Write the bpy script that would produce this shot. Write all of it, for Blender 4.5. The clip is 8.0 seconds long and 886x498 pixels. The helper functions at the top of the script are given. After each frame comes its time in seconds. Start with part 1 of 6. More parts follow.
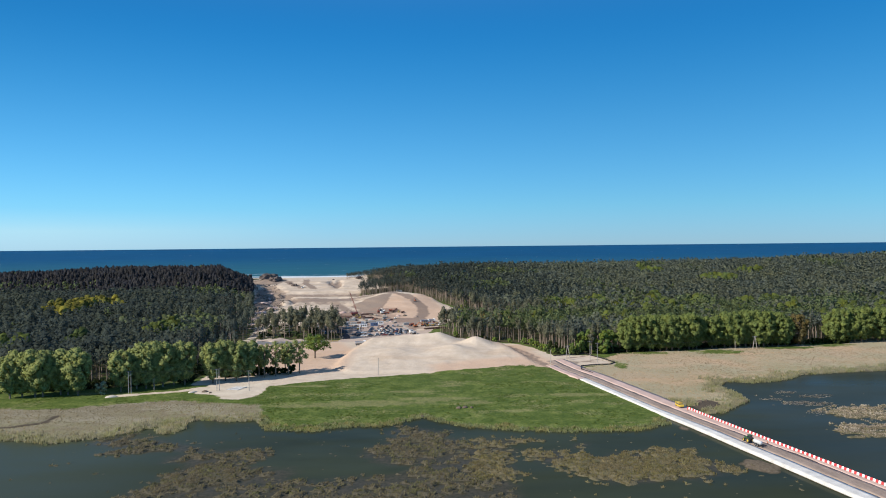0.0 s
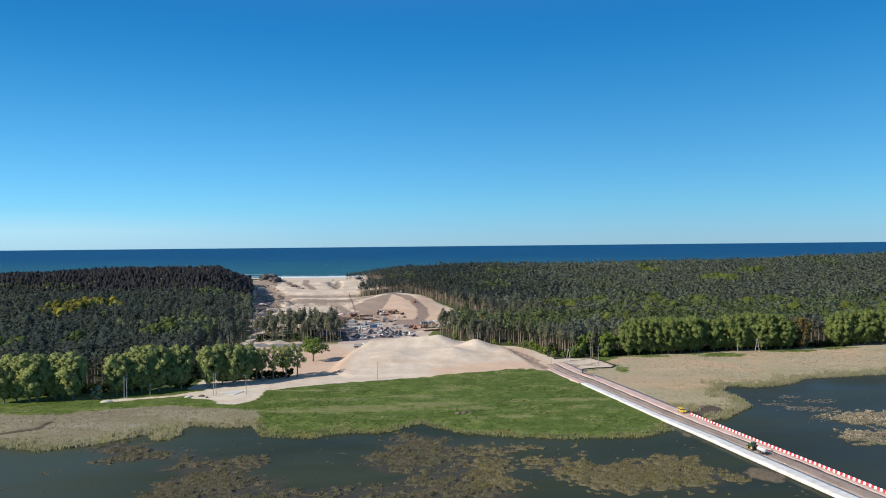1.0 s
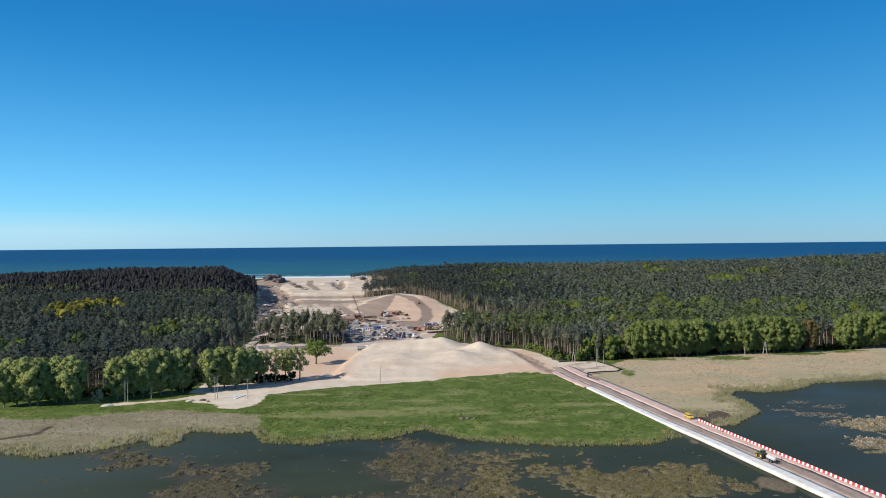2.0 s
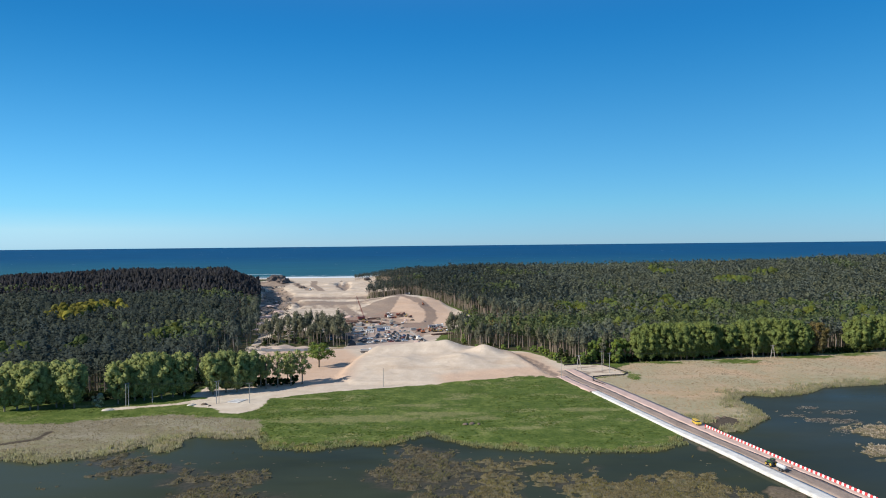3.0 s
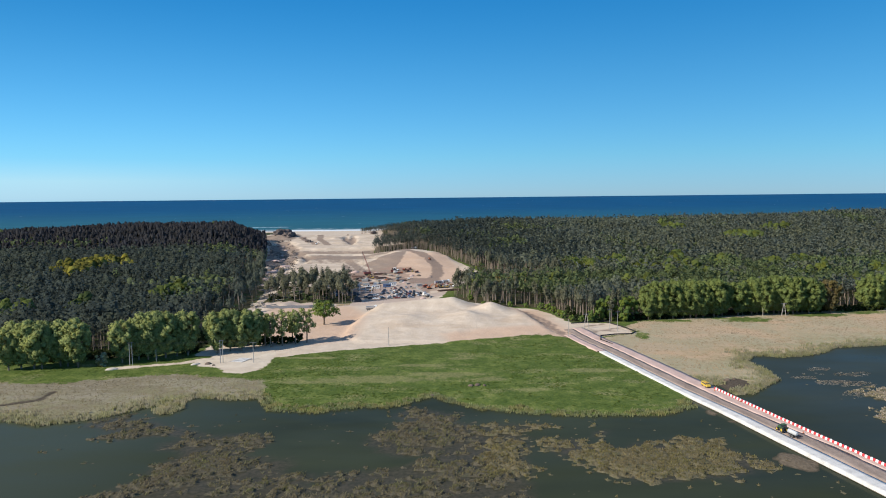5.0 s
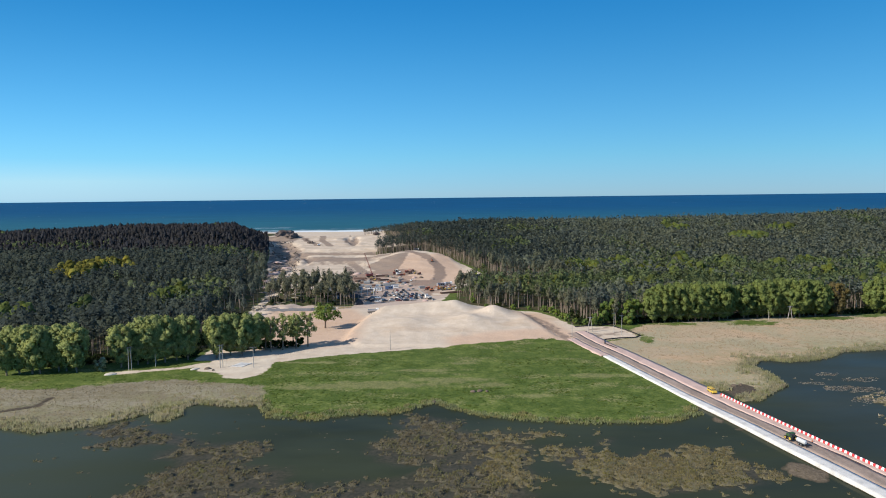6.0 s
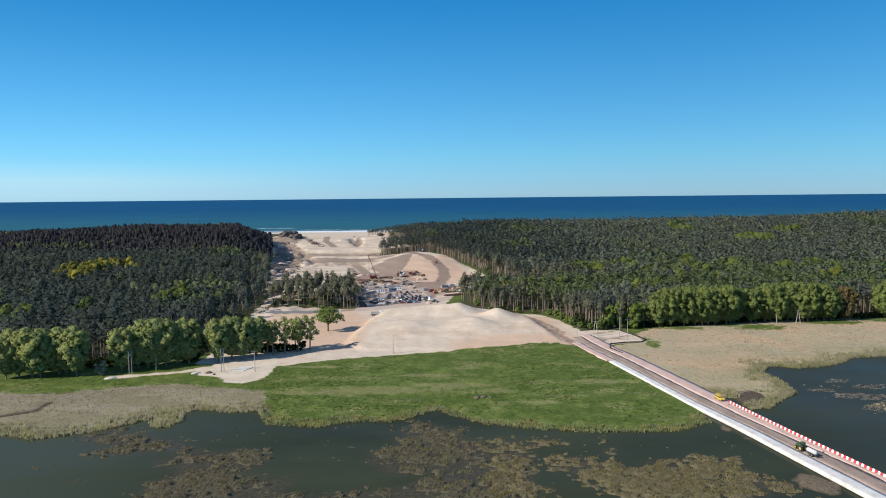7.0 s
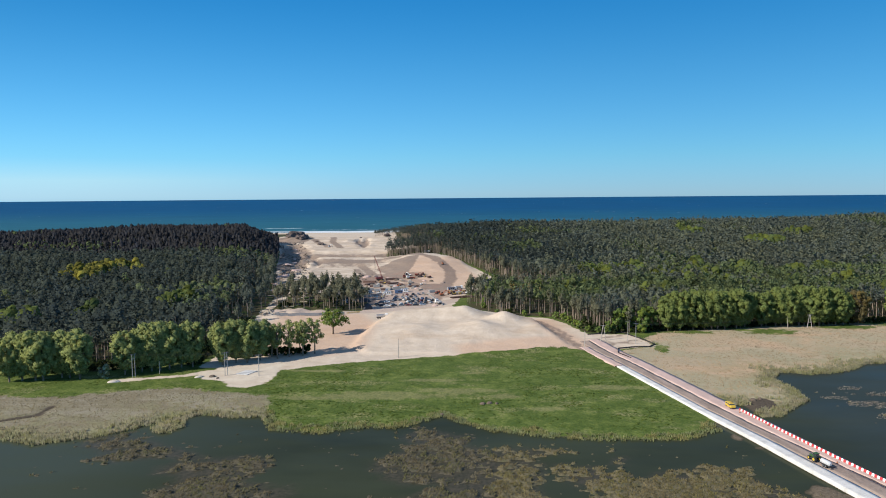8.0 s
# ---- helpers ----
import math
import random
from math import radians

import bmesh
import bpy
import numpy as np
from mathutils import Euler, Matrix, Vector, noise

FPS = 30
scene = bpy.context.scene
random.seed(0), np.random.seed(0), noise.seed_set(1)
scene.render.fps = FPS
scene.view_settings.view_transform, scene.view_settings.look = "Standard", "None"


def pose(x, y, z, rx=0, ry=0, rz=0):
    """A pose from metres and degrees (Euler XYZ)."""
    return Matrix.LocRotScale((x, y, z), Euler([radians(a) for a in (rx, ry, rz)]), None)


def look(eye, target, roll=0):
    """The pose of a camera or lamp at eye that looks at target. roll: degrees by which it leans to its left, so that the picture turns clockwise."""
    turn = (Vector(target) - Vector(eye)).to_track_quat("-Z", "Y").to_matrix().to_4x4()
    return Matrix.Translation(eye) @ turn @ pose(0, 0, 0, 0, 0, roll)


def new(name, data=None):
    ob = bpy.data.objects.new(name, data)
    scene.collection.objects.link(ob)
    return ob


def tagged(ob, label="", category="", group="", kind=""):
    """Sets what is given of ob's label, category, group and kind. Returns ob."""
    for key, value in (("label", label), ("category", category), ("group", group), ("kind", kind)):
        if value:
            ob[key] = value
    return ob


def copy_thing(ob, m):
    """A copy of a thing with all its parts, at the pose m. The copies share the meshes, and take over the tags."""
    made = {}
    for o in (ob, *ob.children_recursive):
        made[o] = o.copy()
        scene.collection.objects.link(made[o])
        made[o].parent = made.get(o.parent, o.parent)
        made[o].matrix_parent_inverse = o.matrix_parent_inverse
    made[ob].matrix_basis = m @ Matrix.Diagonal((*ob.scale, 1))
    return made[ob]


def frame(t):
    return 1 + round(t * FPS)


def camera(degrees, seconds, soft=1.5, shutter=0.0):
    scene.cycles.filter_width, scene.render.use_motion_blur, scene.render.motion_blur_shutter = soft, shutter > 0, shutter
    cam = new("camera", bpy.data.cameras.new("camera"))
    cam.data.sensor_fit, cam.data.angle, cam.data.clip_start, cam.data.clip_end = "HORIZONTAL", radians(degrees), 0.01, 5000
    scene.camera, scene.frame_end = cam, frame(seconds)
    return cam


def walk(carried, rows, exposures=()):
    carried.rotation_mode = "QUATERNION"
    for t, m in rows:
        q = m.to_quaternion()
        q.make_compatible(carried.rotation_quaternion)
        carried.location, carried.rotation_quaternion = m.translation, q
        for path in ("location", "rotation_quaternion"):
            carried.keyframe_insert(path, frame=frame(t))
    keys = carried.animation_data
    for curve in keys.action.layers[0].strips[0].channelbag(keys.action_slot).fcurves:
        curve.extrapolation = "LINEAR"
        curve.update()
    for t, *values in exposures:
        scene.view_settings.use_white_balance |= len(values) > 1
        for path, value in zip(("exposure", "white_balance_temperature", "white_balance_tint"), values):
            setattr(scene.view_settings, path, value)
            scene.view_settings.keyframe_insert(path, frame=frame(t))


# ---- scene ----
cam = camera(66.4, 8.0, soft=1.0)
PATH = [
    (0, -1.91, -3.47, 68.29, -0.40, 0.57, -0.36),
    (0.5, -1.60, -1.61, 69.09, -0.43, 0.58, -0.40),
    (1, -1.30, 0.25, 69.87, -0.45, 0.57, -0.32),
    (1.5, -1.02, 2.12, 70.64, -0.48, 0.56, -0.14),
    (3, -0.23, 7.76, 72.84, -0.54, 0.58, 0.48),
    (3.5, 0.00, 9.65, 73.55, -0.56, 0.57, 0.63),
    (4, 0.24, 11.54, 74.24, -0.55, 0.56, 0.86),
    (4.3, 0.37, 12.68, 74.65, -0.56, 0.57, 0.93),
    (4.4, 0.41, 13.06, 74.78, -0.56, 0.58, 0.96),
    (4.5, 0.46, 13.43, 74.92, -3.39, 0.58, 0.99),
    (4.6, 0.50, 13.81, 75.05, -4.60, 0.59, 1.01),
    (4.7, 0.55, 14.19, 75.19, -4.62, 0.59, 1.04),
    (5.8, 1.01, 18.36, 76.61, -4.62, 0.65, 1.33),
    (6, 1.09, 19.12, 76.87, -4.62, 0.66, 1.38),
    (6.5, 1.29, 21.02, 77.49, -4.62, 0.61, 1.48),
    (7, 1.49, 22.91, 78.10, -4.62, 0.57, 1.78),
    (7.5, 1.69, 24.80, 78.69, -4.62, 0.55, 2.06),
    (8, 1.88, 26.69, 79.27, -4.62, 0.47, 2.39),
]
walk(cam, [(t, pose(x, y, z, 90 + p, r, w)) for t, x, y, z, p, r, w in PATH])

# ---- world and sun ----
SUN_AZ = math.atan2(-0.89, -0.45)      # clockwise from +y, where the sun stands
SUN_EL = radians(33)
world = bpy.data.worlds.new("sky")
scene.world = world
world.use_nodes = True
wt = world.node_tree
wt.nodes.clear()
sky = wt.nodes.new("ShaderNodeTexSky")
sky.sky_type, sky.sun_disc = "NISHITA", False
sky.sun_elevation, sky.sun_rotation = SUN_EL, -SUN_AZ
sky.altitude, sky.air_density, sky.dust_density, sky.ozone_density = 0, 1.0, 0.0, 3.0
wb = wt.nodes.new("ShaderNodeBackground")
wb.inputs["Strength"].default_value = 0.145
wo = wt.nodes.new("ShaderNodeOutputWorld")
# the air's tint by height above the horizon; top stops, out of view, raised to fill shadows
where = wt.nodes.new("ShaderNodeTexCoord")
split = wt.nodes.new("ShaderNodeSeparateXYZ")
air = wt.nodes.new("ShaderNodeValToRGB")
air.color_ramp.interpolation = "B_SPLINE"
TINTS = [(0.0, (0.29, 0.53, 1.05)), (0.055, (0.29, 0.62, 0.915)), (0.17, (0.21, 0.66, 0.915)), (0.27, (0.097, 0.625, 0.945)), (0.36, (0.059, 0.59, 0.97)), (0.55, (0.85, 1.05, 1.25)), (0.75, (1.60, 1.65, 1.70))]
while len(air.color_ramp.elements) < len(TINTS):
    air.color_ramp.elements.new(0.5)
for el, (p, c) in zip(air.color_ramp.elements, TINTS):
    el.position, el.color = p, (*[v / 1.35 for v in c], 1)
tint = wt.nodes.new("ShaderNodeMix")
tint.data_type, tint.blend_type = "RGBA", "MULTIPLY"
tint.inputs[0].default_value = 1.0
wt.links.new(where.outputs["Generated"], split.inputs[0])
wt.links.new(split.outputs[2], air.inputs[0])
wt.links.new(sky.outputs[0], tint.inputs[6])
# the whole sky is scaled down towards -x and up towards +x
side_ease = wt.nodes.new("ShaderNodeMapRange")
for key, v in (("From Min", -1.0), ("From Max", 1.0), ("To Min", 0.78), ("To Max", 1.16)):
    side_ease.inputs[key].default_value = v
eased = wt.nodes.new("ShaderNodeVectorMath")
eased.operation = "SCALE"
wt.links.new(split.outputs[0], side_ease.inputs[0])
wt.links.new(air.outputs[0], eased.inputs[0])
wt.links.new(side_ease.outputs[0], eased.inputs["Scale"])


def sky_math(op, a, b, clamp=False):
    n = wt.nodes.new("ShaderNodeMath")
    n.operation, n.use_clamp = op, clamp
    for sock, v in zip(n.inputs, (a, b)):
        if isinstance(v, (int, float)):
            sock.default_value = v
        else:
            wt.links.new(v, sock)
    return n.outputs[0]


# deeper blue to the sides higher up, and a thin pale haze low over the western sea
aside = sky_math("MULTIPLY", sky_math("MULTIPLY", split.outputs[0], split.outputs[0]), split.outputs[2])
deeper = wt.nodes.new("ShaderNodeVectorMath")
deeper.operation = "SCALE"
wt.links.new(eased.outputs[0], deeper.inputs[0])
wt.links.new(sky_math("SUBTRACT", 1.0, sky_math("MULTIPLY", aside, 1.5), True), deeper.inputs["Scale"])
low_band = sky_math("SUBTRACT", 1.0, sky_math("MULTIPLY", sky_math("ABSOLUTE", sky_math("SUBTRACT", split.outputs[2], 0.022), 0), 34.0), True)
westward = sky_math("MULTIPLY", sky_math("SUBTRACT", sky_math("MULTIPLY", split.outputs[0], -1.0), 0.16), 3.0, True)
haze = wt.nodes.new("ShaderNodeMix")
haze.data_type, haze.blend_type = "RGBA", "MULTIPLY"
wt.links.new(sky_math("MULTIPLY", low_band, westward), haze.inputs[0])
wt.links.new(deeper.outputs[0], haze.inputs[6])
haze.inputs[7].default_value = (1.30, 1.08, 0.98, 1)
wt.links.new(haze.outputs[2], tint.inputs[7])
wt.links.new(tint.outputs[2], wb.inputs[0])
wt.links.new(wb.outputs[0], wo.inputs[0])
sun_data = bpy.data.lights.new("sun", "SUN")
sun_data.energy, sun_data.angle, sun_data.color = 4.6, radians(0.53), (1.0, 0.94, 0.85)
sun = new("sun", sun_data)
SUN_WAY = Vector((math.sin(SUN_AZ) * math.cos(SUN_EL), math.cos(SUN_AZ) * math.cos(SUN_EL), math.sin(SUN_EL)))
sun.matrix_world = look(SUN_WAY * 300, (0, 0, 0))
scene.view_settings.exposure = 0.45

# ---- materials ----


class Nodes:
    """Short hand for one node material."""

    def __init__(self, name, rough=0.85, spec=0.25, metal=0.0):
        self.m = bpy.data.materials.new(name)
        self.m.use_nodes = True
        self.t = self.m.node_tree
        self.t.nodes.clear()
        self.out = self.t.nodes.new("ShaderNodeOutputMaterial")
        self.b = self.t.nodes.new("ShaderNodeBsdfPrincipled")
        self.b.inputs["Roughness"].default_value = rough
        self.b.inputs["Specular IOR Level"].default_value = spec
        self.b.inputs["Metallic"].default_value = metal
        self.t.links.new(self.b.outputs[0], self.out.inputs[0])
        self.pos = self.t.nodes.new("ShaderNodeNewGeometry")

    def link(self, a, b):
        self.t.links.new(a, b)

    def noise(self, scale, detail=4, rough=0.55, stretch=None, by=None):
        n = self.t.nodes.new("ShaderNodeTexNoise")
        n.inputs["Scale"].default_value, n.inputs["Detail"].default_value, n.inputs["Roughness"].default_value = scale, detail, rough
        src = by or self.pos.outputs["Position"]
        if stretch:
            mp = self.t.nodes.new("ShaderNodeMapping")
            mp.inputs["Scale"].default_value = stretch[:3]
            if len(stretch) > 3:
                mp.inputs["Rotation"].default_value = (0, 0, stretch[3])
            self.link(src, mp.inputs[0])
            src = mp.outputs[0]
        self.link(src, n.inputs["Vector"])
        return n.outputs["Fac"]

    def value(self, v):
        n = self.t.nodes.new("ShaderNodeValue")
        n.outputs[0].default_value = v
        return n.outputs[0]

    def math(self, op, a, b=None, clamp=False):
        n = self.t.nodes.new("ShaderNodeMath")
        n.operation, n.use_clamp = op, clamp
        for k, v in enumerate((a, b)):
            if v is None:
                continue
            if isinstance(v, (int, float)):
                n.inputs[k].default_value = v
            else:
                self.link(v, n.inputs[k])
        return n.outputs[0]

    def step(self, v, lo, hi):
        n = self.t.nodes.new("ShaderNodeMapRange")
        n.interpolation_type = "SMOOTHSTEP"
        n.inputs["From Min"].default_value, n.inputs["From Max"].default_value = lo, hi
        self.link(v, n.inputs["Value"])
        return n.outputs[0]

    def ramp(self, fac, stops):
        n = self.t.nodes.new("ShaderNodeValToRGB")
        el = n.color_ramp.elements
        while len(el) < len(stops):
            el.new(0.5)
        for e, (p, c) in zip(el, stops):
            e.position, e.color = p, (*c, 1)
        self.link(fac, n.inputs[0])
        return n.outputs[0]

    def mix(self, fac, a, b, mode="MIX"):
        n = self.t.nodes.new("ShaderNodeMix")
        n.data_type, n.blend_type = "RGBA", mode
        for sock, v in ((n.inputs[0], fac), (n.inputs[6], a), (n.inputs[7], b)):
            if isinstance(v, (int, float)):
                sock.default_value = v
            elif isinstance(v, tuple):
                sock.default_value = (*v, 1)
            else:
                self.link(v, sock)
        return n.outputs[2]

    def attr(self, name):
        n = self.t.nodes.new("ShaderNodeAttribute")
        n.attribute_name = name
        return n.outputs["Fac"]

    def bump(self, height, strength, distance):
        n = self.t.nodes.new("ShaderNodeBump")
        n.inputs["Strength"].default_value, n.inputs["Distance"].default_value = strength, distance
        self.link(height, n.inputs["Height"])
        self.link(n.outputs[0], self.b.inputs["Normal"])

    def colour(self, c):
        self.link(c, self.b.inputs["Base Color"])
        return self.m


def spread(c, f):
    return tuple(min(1.0, v * f) for v in c)


def leaf_mat(name, c, vary=0.45, tone=7.0, warm=(1.25, 1.1, 0.7), fleck=0.26):
    """Foliage: shard to shard and tree to tree variation."""
    k = Nodes(name, 0.8, 0.06)
    isl = k.pos.outputs["Random Per Island"]
    a = k.ramp(isl, [(0, spread(c, 1 - vary)), (0.6, c), (1, spread(c, 1 + vary))])
    big = k.step(k.noise(1.0 / tone, 2), 0.35, 0.68)
    b = k.mix(big, a, k.mix(1.0, a, warm, "MULTIPLY"))
    b = k.mix(k.attr("hue"), b, k.mix(1.0, b, (1.10, 1.02, 0.84), "MULTIPLY"))
    b = k.mix(1.0, b, k.math("ADD", k.attr("tone"), 1.0), "MULTIPLY")
    fine = k.noise(1.25, 4, 0.7)
    b = k.mix(1.0, b, k.ramp(fine, [(0.36, (1 - fleck,) * 3), (0.64, (1 + 0.85 * fleck,) * 3)]), "MULTIPLY")
    k.bump(fine, 0.5, 0.5)
    tr = k.t.nodes.new("ShaderNodeBsdfTranslucent")
    k.link(b, tr.inputs["Color"])
    mx = k.t.nodes.new("ShaderNodeMixShader")
    mx.inputs[0].default_value = 0.5
    k.link(k.b.outputs[0], mx.inputs[1])
    k.link(tr.outputs[0], mx.inputs[2])
    k.link(mx.outputs[0], k.out.inputs[0])
    return k.colour(b)


def paint(name, c, rough=0.45, metal=0.0, spec=0.4, vary=0.18):
    """Plain coated surfaces with dust and wear."""
    k = Nodes(name, rough, spec, metal)
    n = k.noise(1.7, 5, 0.6)
    d = k.noise(14.0, 3, 0.6)
    f = k.math("ADD", k.math("MULTIPLY", n, 0.7), k.math("MULTIPLY", d, 0.3))
    k.bump(d, 0.15, 0.01)
    return k.colour(k.ramp(f, [(0.3, spread(c, 1 - vary)), (0.6, c), (0.8, spread(c, 1 + vary))]))


def grain(name, c, vary, scale, rough=0.9, stretch=None, bump=0.4, distance=0.05):
    k = Nodes(name, rough, 0.2)
    n = k.noise(scale, 6, 0.6, stretch)
    f = k.noise(scale * 9, 3, 0.6, stretch)
    m = k.math("ADD", k.math("MULTIPLY", n, 0.65), k.math("MULTIPLY", f, 0.35))
    k.bump(f, bump, distance)
    return k.colour(k.ramp(m, [(0.3, spread(c, 1 - vary)), (0.5, c), (0.72, spread(c, 1 + vary))]))


def ground_mat():
    k = Nodes("ground", 0.95, 0.1)
    fine = k.noise(1.1, 5, 0.65)
    mid = k.noise(0.16, 5, 0.6)
    wide = k.noise(0.035, 4, 0.55)
    streak = k.noise(0.11, 6, 0.72, (0.95, 1.05, 1, 0.12))
    wob = k.math("MULTIPLY", k.math("SUBTRACT", mid, 0.5), 14.0)
    wob = k.math("ADD", wob, k.math("MULTIPLY", k.math("SUBTRACT", fine, 0.5), 4.0))
    # meadow grass
    g = k.ramp(fine, [(0.25, (0.042, 0.068, 0.014)), (0.55, (0.074, 0.109, 0.024)), (0.8, (0.112, 0.147, 0.037))])
    g = k.mix(k.step(streak, 0.42, 0.66), g, k.ramp(fine, [(0.3, (0.092, 0.130, 0.027)), (0.7, (0.155, 0.182, 0.055))]))
    dry = k.math("MULTIPLY", k.step(k.noise(0.06, 5, 0.65, (0.75, 1.25, 1, 0.1)), 0.52, 0.66), k.step(fine, 0.35, 0.65))
    dry = k.math("MAXIMUM", k.math("MULTIPLY", dry, 0.7), k.math("MULTIPLY", k.step(k.math("ADD", k.attr("dry"), k.math("MULTIPLY", wob, 1.3)), -1.0, 4.0), 0.45))
    g = k.mix(dry, g, k.ramp(fine, [(0.3, (0.20, 0.19, 0.085)), (0.7, (0.31, 0.27, 0.15))]))
    g = k.mix(1.0, g, k.ramp(k.noise(0.42, 5, 0.75), [(0.34, (0.74, 0.80, 0.74)), (0.66, (1.26, 1.18, 1.12))]), "MULTIPLY")
    # dead reed litter
    r = k.ramp(fine, [(0.25, (0.14, 0.12, 0.07)), (0.5, (0.205, 0.175, 0.118)), (0.8, (0.25, 0.22, 0.135))])
    pale = k.ramp(fine, [(0.25, (0.33, 0.255, 0.170)), (0.55, (0.395, 0.312, 0.212)), (0.8, (0.46, 0.375, 0.26))])
    r = k.mix(k.step(k.noise(0.07, 5, 0.65, (0.5, 1.3, 1, 0.2)), 0.42, 0.62), r, k.ramp(fine, [(0.3, (0.215, 0.187, 0.132)), (0.7, (0.30, 0.266, 0.195))]))
    pale = k.mix(k.step(wide, 0.40, 0.60), k.mix(k.step(k.noise(0.022, 4, 0.6, (0.6, 1.4, 1, 0.3)), 0.45, 0.6), pale, (0.44, 0.315, 0.205)), k.ramp(fine, [(0.3, (0.30, 0.258, 0.168)), (0.7, (0.385, 0.335, 0.225))]))
    r = k.mix(k.attr("east"), r, pale)
    r = k.mix(k.math("MULTIPLY", k.attr("wet"), k.step(mid, 0.35, 0.6)), r, k.ramp(fine, [(0.3, (0.17, 0.175, 0.075)), (0.7, (0.27, 0.255, 0.135))]))
    r = k.mix(k.math("MULTIPLY", k.step(streak, 0.58, 0.72), 0.3), r, (0.17, 0.165, 0.08))
    # sand
    s = k.ramp(mid, [(0.3, (0.475, 0.387, 0.297)), (0.5, (0.530, 0.435, 0.338)), (0.7, (0.590, 0.498, 0.395))])
    s = k.mix(k.math("MULTIPLY", k.step(fine, 0.55, 0.75), 0.2), s, (0.40, 0.31, 0.22))
    s = k.mix(k.math("MULTIPLY", k.step(k.noise(0.02, 5, 0.6, (0.6, 1.6, 1)), 0.52, 0.65), 0.4), s, (0.40, 0.28, 0.185))
    s = k.mix(k.math("MULTIPLY", k.step(k.attr("pad"), -1, 2), 0.5), s, k.ramp(mid, [(0.3, (0.50, 0.43, 0.34)), (0.6, (0.62, 0.55, 0.44))]))
    orange = k.step(k.math("ADD", k.attr("orange"), k.math("MULTIPLY", wob, 0.8)), -4, 6)
    s = k.mix(k.math("MULTIPLY", orange, 0.68), s, k.ramp(fine, [(0.3, (0.45, 0.28, 0.185)), (0.7, (0.57, 0.395, 0.275))]))
    # worn tracks and dark earth, plus shade of grove and trench painted as colour
    dark = k.step(k.math("ADD", k.attr("track"), k.math("MULTIPLY", wob, 0.55)), -1.2, 1.2)
    s = k.mix(k.math("MULTIPLY", dark, 0.85), s, k.ramp(fine, [(0.3, (0.15, 0.11, 0.085)), (0.7, (0.26, 0.195, 0.155))]))
    # darker brown streaks across the back sand
    dark_streaks = k.math("MULTIPLY", k.step(k.noise(0.055, 5, 0.6, (0.4, 1.5, 1, 0.3)), 0.50, 0.53), k.attr("dark_streaks"))
    s = k.mix(k.math("MULTIPLY", dark_streaks, 0.34), s, k.ramp(fine, [(0.3, (0.24, 0.18, 0.135)), (0.7, (0.33, 0.26, 0.20))]))
    yard = k.attr("yard")
    s = k.mix(k.math("MULTIPLY", k.math("MULTIPLY", k.step(k.noise(0.09, 5, 0.65, (0.7, 1.2, 1, 0.4)), 0.45, 0.53), yard), 0.7), s, k.ramp(fine, [(0.3, (0.22, 0.14, 0.105)), (0.7, (0.36, 0.25, 0.19))]))
    grey = k.step(k.math("ADD", k.attr("hard"), k.math("MULTIPLY", wob, 0.3)), -1.0, 1.0)
    s = k.mix(k.math("MULTIPLY", grey, 0.75), s, k.ramp(fine, [(0.3, (0.34, 0.255, 0.21)), (0.7, (0.48, 0.385, 0.325))]))
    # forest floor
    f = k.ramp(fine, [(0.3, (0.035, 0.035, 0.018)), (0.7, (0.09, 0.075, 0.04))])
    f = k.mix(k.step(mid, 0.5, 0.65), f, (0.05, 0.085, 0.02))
    c = k.mix(k.step(k.math("ADD", k.attr("reed"), wob), -1.0, 1.0), g, r)
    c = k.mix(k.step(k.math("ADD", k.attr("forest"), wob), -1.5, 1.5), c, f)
    c = k.mix(k.step(k.math("ADD", k.attr("sand"), k.math("MULTIPLY", wob, 0.4)), -0.5, 0.5), c, s)
    c = k.mix(k.step(k.math("ADD", k.attr("mud"), k.math("MULTIPLY", wob, 0.3)), -0.6, 0.6), c, k.ramp(fine, [(0.3, (0.05, 0.04, 0.03)), (0.7, (0.12, 0.095, 0.07))]))
    c = k.mix(k.step(k.math("ADD", k.attr("litter"), k.math("MULTIPLY", wob, 0.2)), -0.6, 0.6), c, k.ramp(fine, [(0.3, (0.085, 0.066, 0.046)), (0.7, (0.19, 0.150, 0.105))]))
    # wet mud at and under the water line
    z = k.t.nodes.new("ShaderNodeSeparateXYZ")
    k.link(k.pos.outputs["Position"], z.inputs[0])
    c = k.mix(k.step(z.outputs[2], -0.22, -0.42), c, (0.05, 0.045, 0.03))
    k.bump(k.math("ADD", fine, k.math("MULTIPLY", mid, 2.0)), 0.6, 0.35)
    return k.colour(c)


